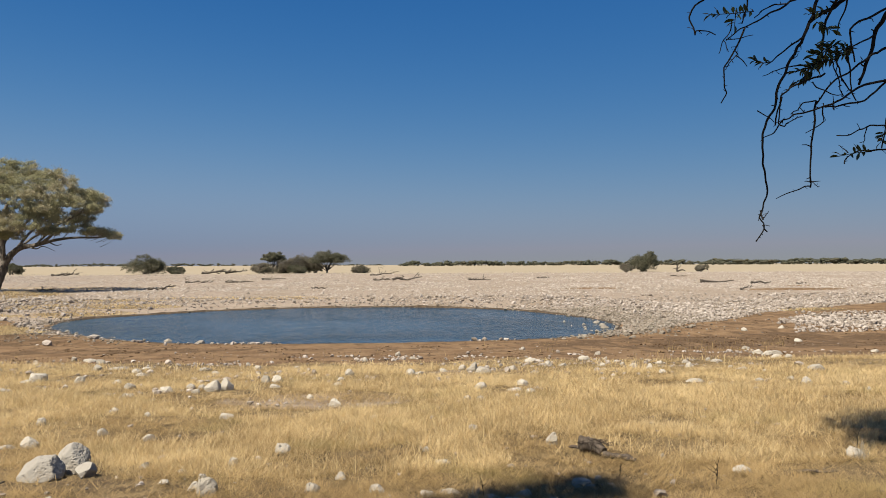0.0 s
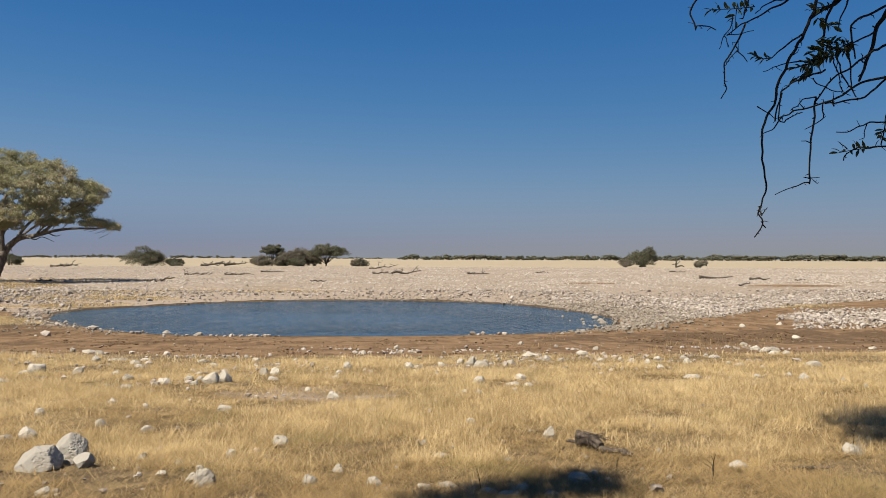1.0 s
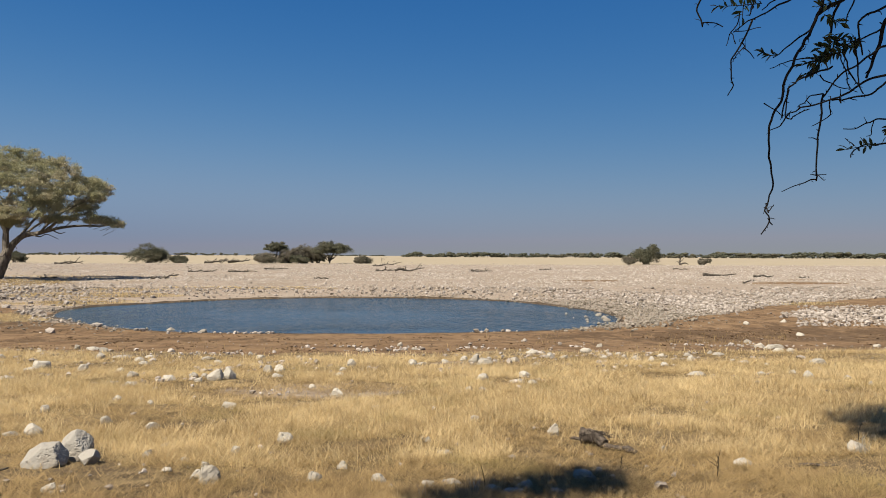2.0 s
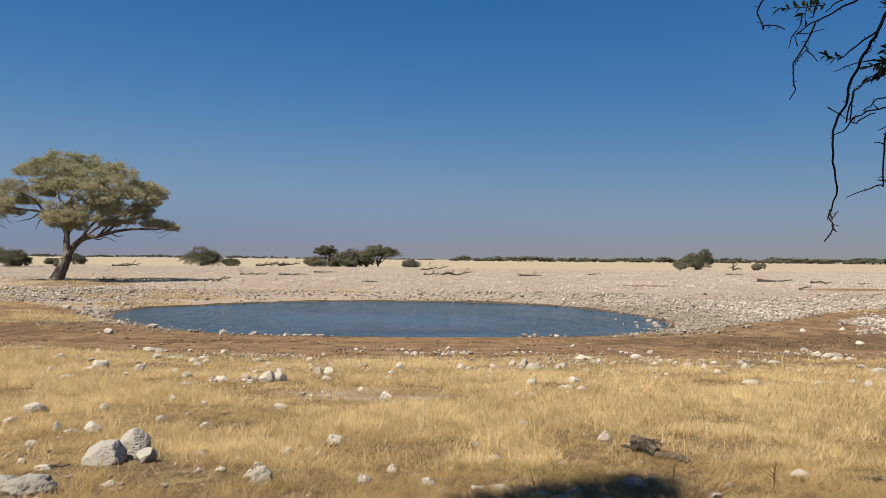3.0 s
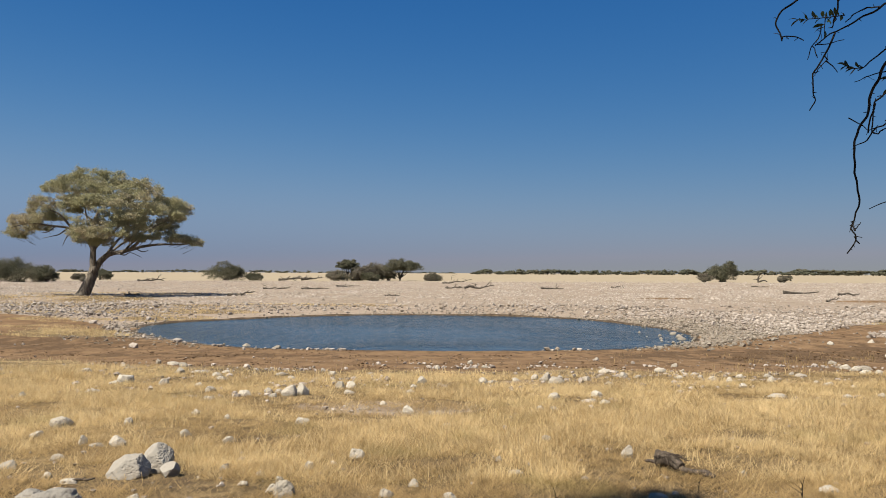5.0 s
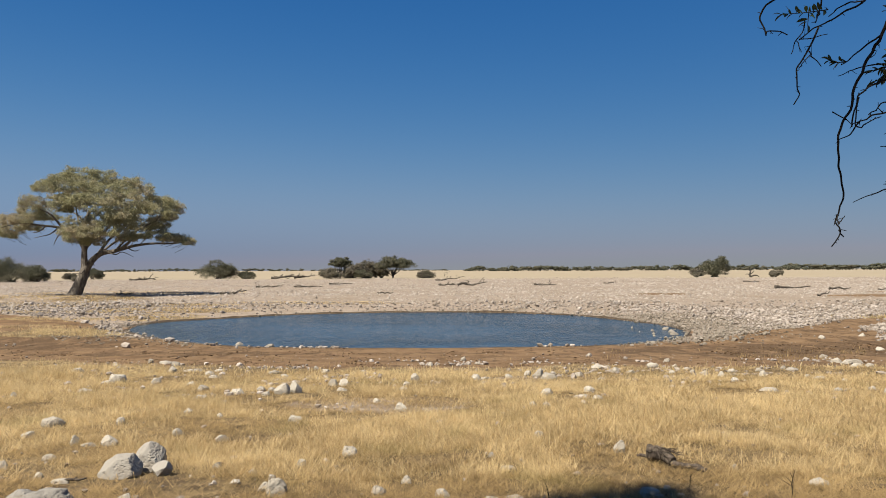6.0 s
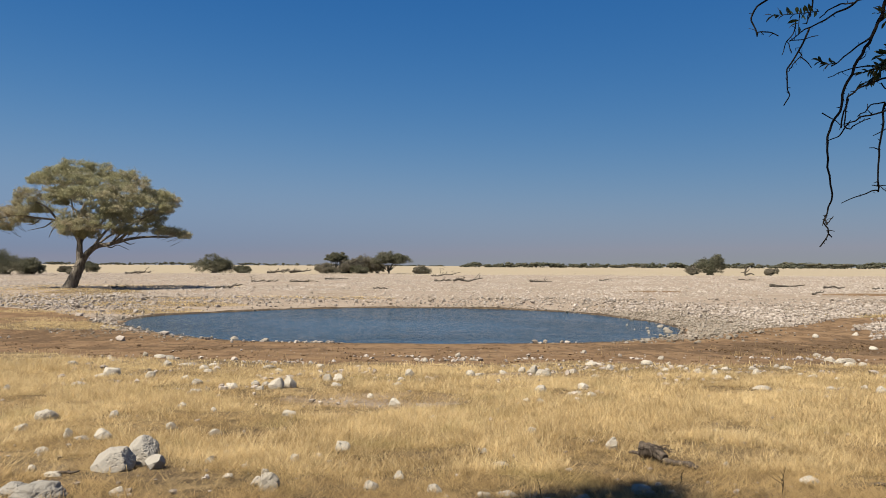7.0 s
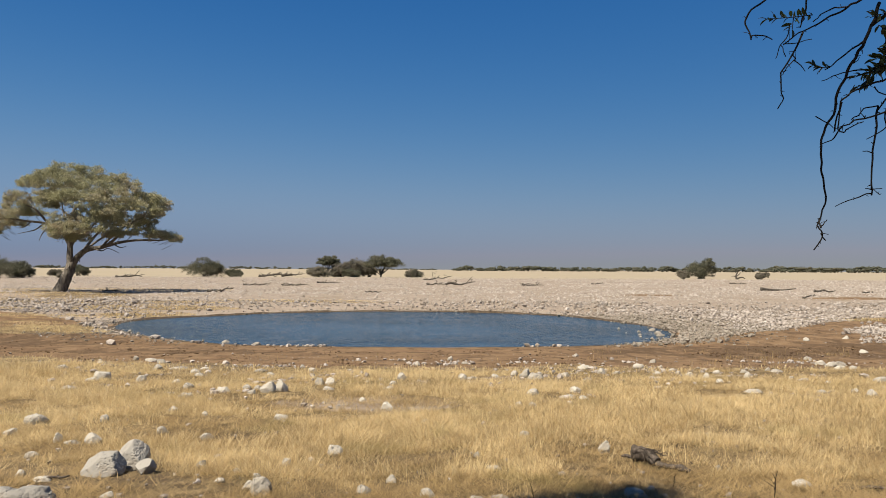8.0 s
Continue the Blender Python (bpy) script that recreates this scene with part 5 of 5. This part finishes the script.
for row in ((2.86, 6.15, 0.24, 0.05, 1), (2.95, 6.35, 0.12, 0.03, 2), (4.75, 7.2, 0.30, 0.10, 3), (0.95, 6.1, 0.16, -0.03, 4), (2.2, 6.6, 0.12, 0.04, 5)):
    dry_stem(*row)


def fallen_stick(x, y, length, turn, seed):
    rng = np.random.default_rng(seed)
    top = tagged(new("fallen_stick"), "short dark weathered stick lying in straw", "stick")
    top.matrix_world = pose(x, y, land_at(x, y) + 0.012, 0, 0, turn)
    bm = bmesh.new()
    tube(bm, curved([(-length / 2, 0, .01), (-length * .2, .01, .016), (length * .15, -.008, .008), (length / 2, .01, .012)], 4), .016, .007, 7, 0.2, rng)
    part("stem", bm, M_ROOT, top)
    bm = bmesh.new()
    tube(bm, [(-length * .1, 0, .01), (0, .03, .02), (length * .12, .07, .012)], .007, .003, 5)
    part("branch", bm, M_ROOT, top)


fallen_stick(3.98, 6.55, 0.34, -6, 71)
fallen_stick(-3.05, 6.85, 0.18, 30, 72)


def grey_stalks(x, y, h, count, seed):
    """A dead tuft, bleached grey."""
    rng = np.random.default_rng(seed)
    top = tagged(new("dead_tuft"), "bleached grey tuft of dead grass stalks", "grass tuft")
    top.location = (x, y, land_at(x, y) - 0.01)
    for _ in range(count):
        a, lean, tall = rng.uniform(0, 6.283), rng.uniform(0.05, 0.5), h * rng.uniform(0.5, 1.0)
        d = Vector((math.cos(a), math.sin(a), 0)) * lean * tall
        foot = Vector((rng.normal(0, 0.02), rng.normal(0, 0.02), 0))
        bm = bmesh.new()
        tube(bm, curved([foot, foot + d * 0.4 + Vector((0, 0, tall * 0.6)), foot + d + Vector((0, 0, tall))], 3), .0026, .001, 4)
        part("stalk", bm, M_PALE, top)


grey_stalks(0.83, 5.85, 0.15, 22, 73)
grey_stalks(0.42, 5.72, 0.13, 6, 74)
grey_stalks(4.72, 7.02, 0.22, 12, 75)


# ================= the shade tree with the hanging branch =================
def build_shade_tree():
    rng = np.random.default_rng(61)
    bx, by = 3.3, -2.2
    gz = land_at(bx, by)
    tree = tagged(new("shade_tree"), "dark thorny tree with bare hanging twigs and small leaves", "tree")
    tree.location = (bx, by, gz - 0.1)
    o = Vector(tree.location)

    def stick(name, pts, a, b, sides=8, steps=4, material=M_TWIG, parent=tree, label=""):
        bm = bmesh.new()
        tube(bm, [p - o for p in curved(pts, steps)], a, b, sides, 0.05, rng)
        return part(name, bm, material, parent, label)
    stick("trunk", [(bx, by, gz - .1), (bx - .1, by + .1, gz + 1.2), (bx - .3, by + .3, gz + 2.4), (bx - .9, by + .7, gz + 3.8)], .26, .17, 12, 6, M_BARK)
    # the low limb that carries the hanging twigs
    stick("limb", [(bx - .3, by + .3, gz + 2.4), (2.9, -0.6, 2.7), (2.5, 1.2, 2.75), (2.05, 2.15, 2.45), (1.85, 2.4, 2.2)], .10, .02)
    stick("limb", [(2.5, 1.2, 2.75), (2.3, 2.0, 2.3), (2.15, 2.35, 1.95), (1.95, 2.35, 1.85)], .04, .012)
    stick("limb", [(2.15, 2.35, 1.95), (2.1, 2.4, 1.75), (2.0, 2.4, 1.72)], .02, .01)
    # high limbs and the crown over the standing place
    for end in ((-2.4, 3.0, 5.7), (2.6, 5.3, 5.8), (-1.0, -1.5, 6.2), (3.6, 1.5, 6.3), (0.6, 2.0, 6.0)):
        stick("limb", [(bx - .9, by + .7, gz + 3.8), ((bx - .9) * .6 + end[0] * .4, (by + .7) * .6 + end[1] * .4, 5.0), end], .13, .03, 7, 4, M_BARK)
    spots = [(-2.2, 3.3, 6.0, .45, .3), (-1.7, 3.3, 6.1, .5, .3), (-2.6, 3.0, 5.8, .22, .15), (2.6, 5.8, 5.9, .65, .4), (3.3, 6.5, 5.9, .7, .4), (2.15, 5.0, 6.0, .45, .3), (3.2, 5.5, 6.0, .9, .4),
             (-1.0, -0.8, 6.4, 1.9, .6), (1.2, -0.6, 6.7, 2.0, .6), (3.6, 1.2, 6.5, 1.8, .6)]
    pts = np.concatenate([lump_points(rng, x - o.x, y - o.y, z - o.z, r, r, h, int(90 * r), 0.2) for x, y, z, r, h in spots])
    leaf_cloud("crown", pts, 0.14, 21, 0.055, M_GREEN, tree, 63, long=2.2, simple=True)
    # the hanging twigs, drawn on an upright sheet across the view
    a, b, c = radians(-5.672), radians(1.124), radians(-0.246)
    ahead = Vector((-math.sin(a) * math.cos(b), math.cos(a) * math.cos(b), math.sin(b)))
    right = Vector((math.cos(a), math.sin(a), 0))
    above = right.cross(ahead)
    right, above = right * math.cos(c) + above * math.sin(c), above * math.cos(c) - right * math.sin(c)
    start = Vector((0.028, 0.005, EYE - 0.006))

    def at(u, v, deep=0.0):
        return start + (ahead * 2.3 + right * u + above * v) * (1 + deep / 2.3)

    def twig(r0, r1, *line):
        bow = rng.normal(0, 0.05)
        n = len(line)
        pts = [at(u, v, bow * math.sin(math.pi * i / (n - 1))) for i, (u, v) in enumerate(line)]
        kinked = []                             # it bends a little at every bud
        for p, q in zip(pts, pts[1:]):
            pieces = max(1, round((q - p).length / 0.022))
            for j in range(pieces):
                kinked.append(p.lerp(q, j / pieces) + (Vector(rng.normal(0, 0.0022, 3)) if j else Vector()))
        # M_TWIG carries the shade under the crown in its base colour
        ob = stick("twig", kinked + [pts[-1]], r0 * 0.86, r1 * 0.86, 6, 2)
        # thorns and buds along it
        bm = bmesh.new()
        long = sum((q - p).length for p, q in zip(pts, pts[1:]))
        for j in range(int(long / 0.03)):
            i = int(rng.integers(0, n - 1))
            p = pts[i].lerp(pts[i + 1], rng.random()) - o
            d = Vector(rng.normal(size=3)).normalized() * rng.uniform(0.005, 0.013)
            if rng.random() < 0.25:
                d = d * 2.6
                tube(bm, [p, p + d * 0.5 + Vector(rng.normal(0, 0.003, 3)), p + d], r1 * 0.7, r1 * 0.4, 4)
            else:
                tube(bm, [p, p + d], r1 * 0.8, r1 * 0.25, 4)
        if len(bm.verts):
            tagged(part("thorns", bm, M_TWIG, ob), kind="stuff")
        else:
            bm.free()

    twig(0.0058, 0.0021, (1.101, 0.733), (1.078, 0.667), (1.061, 0.625), (1.036, 0.575), (1.008, 0.517), (0.986, 0.476), (0.981, 0.442), (0.961, 0.392), (0.948, 0.359), (0.941, 0.318), (0.941, 0.251), (0.955, 0.176), (0.941, 0.118), (0.931, 0.093), (0.945, 0.06), (0.921, 0.022))
    twig(0.0025, 0.0012, (0.935, 0.11), (0.941, 0.086), (0.958, 0.11))
    twig(0.0025, 0.0017, (0.945, 0.06), (0.955, 0.05))
    twig(0.0033, 0.0017, (1.061, 0.625), (1.024, 0.6), (0.983, 0.567), (0.95, 0.541))
    twig(0.0075, 0.0058, (1.232, 0.775), (1.191, 0.742), (1.166, 0.725), (1.136, 0.703), (1.108, 0.689), (1.078, 0.667))
    twig(0.0050, 0.0025, (1.167, 0.743), (1.141, 0.7), (1.128, 0.675), (1.119, 0.617), (1.108, 0.575), (1.091, 0.542))
    twig(0.0033, 0.0017, (1.191, 0.743), (1.174, 0.684), (1.158, 0.63))
    twig(0.0091, 0.0042, (1.357, 0.75), (1.304, 0.692), (1.277, 0.65), (1.269, 0.625), (1.262, 0.584), (1.244, 0.542), (1.224, 0.484))
    twig(0.0033, 0.0021, (1.269, 0.63), (1.241, 0.614), (1.207, 0.597), (1.174, 0.575))
    twig(0.0050, 0.0025, (1.357, 0.733), (1.304, 0.708), (1.266, 0.687), (1.224, 0.67), (1.199, 0.647), (1.202, 0.6), (1.212, 0.55))
    twig(0.0050, 0.0025, (1.357, 0.614), (1.304, 0.592), (1.266, 0.575), (1.224, 0.545), (1.191, 0.517), (1.158, 0.501), (1.133, 0.476), (1.116, 0.451), (1.099, 0.426))
    twig(0.0050, 0.0021, (1.357, 0.509), (1.304, 0.496), (1.266, 0.489), (1.224, 0.476), (1.191, 0.454), (1.158, 0.434), (1.124, 0.421), (1.091, 0.409), (1.033, 0.396), (1.0, 0.379), (0.988, 0.364))
    twig(0.0037, 0.0025, (1.304, 0.492), (1.274, 0.464), (1.241, 0.437), (1.216, 0.431), (1.174, 0.424), (1.124, 0.417))
    twig(0.0037, 0.0025, (1.099, 0.434), (1.093, 0.401), (1.091, 0.351), (1.084, 0.284), (1.081, 0.21), (1.081, 0.18))
    twig(0.0025, 0.0012, (1.081, 0.185), (1.049, 0.176), (1.016, 0.165), (0.98, 0.148))
    twig(0.0017, 0.0010, (1.081, 0.2), (1.094, 0.191), (1.108, 0.185))
    twig(0.0017, 0.0010, (1.081, 0.198), (1.111, 0.2))
    twig(0.0033, 0.0017, (0.792, 0.753), (0.767, 0.733), (0.742, 0.717), (0.728, 0.692), (0.725, 0.675), (0.738, 0.65), (0.742, 0.63), (0.745, 0.642), (0.783, 0.64), (0.802, 0.63))
    twig(0.0042, 0.0017, (1.091, 0.763), (1.036, 0.733), (1.008, 0.717), (0.966, 0.697), (0.933, 0.675), (0.891, 0.654), (0.858, 0.634), (0.833, 0.614))
    twig(0.0025, 0.0017, (1.016, 0.722), (0.975, 0.72), (0.941, 0.703), (0.916, 0.68))
    twig(0.0033, 0.0021, (0.908, 0.758), (0.896, 0.733), (0.888, 0.692), (0.88, 0.664))
    twig(0.0033, 0.0017, (0.888, 0.65), (0.871, 0.609), (0.853, 0.575), (0.838, 0.55), (0.827, 0.534), (0.828, 0.492), (0.835, 0.459), (0.818, 0.429))
    twig(0.0021, 0.0012, (0.861, 0.587), (0.863, 0.57), (0.842, 0.547), (0.828, 0.526))
    twig(0.0021, 0.0012, (0.863, 0.57), (0.883, 0.554), (0.895, 0.537))
    twig(0.0021, 0.0012, (0.85, 0.675), (0.842, 0.634), (0.825, 0.614), (0.812, 0.575))
    twig(0.0017, 0.0012, (0.825, 0.614), (0.835, 0.592), (0.84, 0.58))
    twig(0.0017, 0.0012, (0.833, 0.617), (0.875, 0.62), (0.913, 0.63))
    twig(0.0033, 0.0025, (1.124, 0.517), (1.074, 0.497), (1.024, 0.476), (0.995, 0.451), (0.985, 0.409), (0.978, 0.364))
    twig(0.0025, 0.0017, (1.099, 0.437), (1.058, 0.429), (1.044, 0.409), (1.024, 0.397))
    twig(0.0025, 0.0012, (0.988, 0.364), (0.975, 0.343), (0.945, 0.329), (0.938, 0.321))
    twig(0.0025, 0.0017, (0.998, 0.447), (0.991, 0.409), (0.988, 0.368), (1.005, 0.361), (1.024, 0.376), (1.058, 0.391))
    twig(0.0021, 0.0012, (0.925, 0.407), (0.95, 0.392), (0.975, 0.373))
    twig(0.0025, 0.0012, (1.118, 0.417), (1.121, 0.376), (1.099, 0.359), (1.066, 0.341))
    twig(0.0033, 0.0017, (1.357, 0.358), (1.304, 0.364), (1.257, 0.364), (1.224, 0.351), (1.191, 0.334), (1.158, 0.334))
    twig(0.0021, 0.0012, (1.249, 0.361), (1.241, 0.334), (1.241, 0.318), (1.227, 0.313))
    twig(0.0037, 0.0017, (1.357, 0.298), (1.304, 0.293), (1.257, 0.289), (1.224, 0.289), (1.191, 0.271), (1.181, 0.251))
    twig(0.0017, 0.0010, (1.191, 0.284), (1.174, 0.298), (1.164, 0.306))
    twig(0.0029, 0.0021, (1.186, 0.584), (1.199, 0.517), (1.204, 0.459), (1.216, 0.437))
    twig(0.0029, 0.0021, (1.158, 0.554), (1.174, 0.501), (1.191, 0.476), (1.204, 0.464))
    twig(0.0025, 0.0012, (1.091, 0.542), (1.024, 0.537), (0.983, 0.526), (0.941, 0.509))
    twig(0.0025, 0.0017, (1.141, 0.559), (1.158, 0.517), (1.177, 0.454))
    twig(0.0021, 0.0012, (1.088, 0.492), (1.099, 0.476), (1.124, 0.467), (1.141, 0.457), (1.174, 0.454), (1.199, 0.442))
    twig(0.0021, 0.0012, (1.149, 0.434), (1.151, 0.409), (1.148, 0.451))
    twig(0.0025, 0.0017, (1.291, 0.298), (1.299, 0.334), (1.304, 0.384), (1.324, 0.409))

    # leafy sprigs: narrow leaves of one shape, set along thin shoots
    bm = bmesh.new()
    prof = [(0, 0.03), (0.2, 0.7), (0.5, 1.0), (0.78, 0.68), (1.0, 0.04)]
    rows = [[bm.verts.new((0.0052 * w * s, 0.031 * t, 0.004 * math.sin(t * 2.6) + (0.0018 * w if s else 0))) for s in (-1, 0, 1)] for t, w in prof]
    for p, q in zip(rows, rows[1:]):
        for i in (0, 1):
            bm.faces.new((p[i], p[i + 1], q[i + 1], q[i])).smooth = True
    first = None
    for u0, v0, u1, v1, n in ((0.915, 0.700, 0.782, 0.690, 22), (0.862, 0.700, 0.858, 0.655, 5), (0.964, 0.551, 0.912, 0.558, 14), (1.135, 0.702, 1.075, 0.690, 10), (1.098, 0.668, 1.150, 0.640, 13),
                              (1.095, 0.602, 1.195, 0.588, 26), (1.205, 0.602, 1.130, 0.562, 26), (1.125, 0.556, 1.035, 0.522, 26), (1.112, 0.542, 1.045, 0.492, 22), (1.15, 0.60, 1.09, 0.57, 18),
                              (1.19, 0.575, 1.10, 0.545, 22), (1.16, 0.56, 1.075, 0.53, 20),
                              (1.262, 0.287, 1.162, 0.272, 14), (1.304, 0.345, 1.288, 0.312, 8)):
        head = at(u0, v0, rng.normal(0, 0.015))
        tail = at(u1, v1, rng.normal(0, 0.015))
        mid = head.lerp(tail, 0.5) + Vector(rng.normal(0, 0.004, 3))
        stick("shoot", [head, mid, tail], 0.0017, 0.0008, 5, 3)
        run = (tail - head).normalized()
        for j in range(n):
            f = (j + 0.6) / n
            p = head.lerp(mid, 2 * f) if f < 0.5 else mid.lerp(tail, 2 * f - 1)
            away = Vector(rng.normal(size=3))
            away = (away - run * away.dot(run)).normalized()
            d = (run * rng.uniform(0.2, 0.9) + away * rng.uniform(0.6, 1.0)).normalized()
            if j == n - 1:
                d = run
            if first is None:
                first = ob = part("leaf", bm, M_GREEN, tree, "small narrow pointed green leaf")
            else:
                ob = new("leaf", first.data)
                ob.parent = tree
            turn = d.to_track_quat("Y", "Z") @ Euler((0, rng.uniform(-1.2, 1.2), 0)).to_quaternion()
            ob.matrix_basis = Matrix.LocRotScale(p - o, turn, Vector((1, 1, 1)) * rng.uniform(0.65, 1.1))


build_shade_tree()
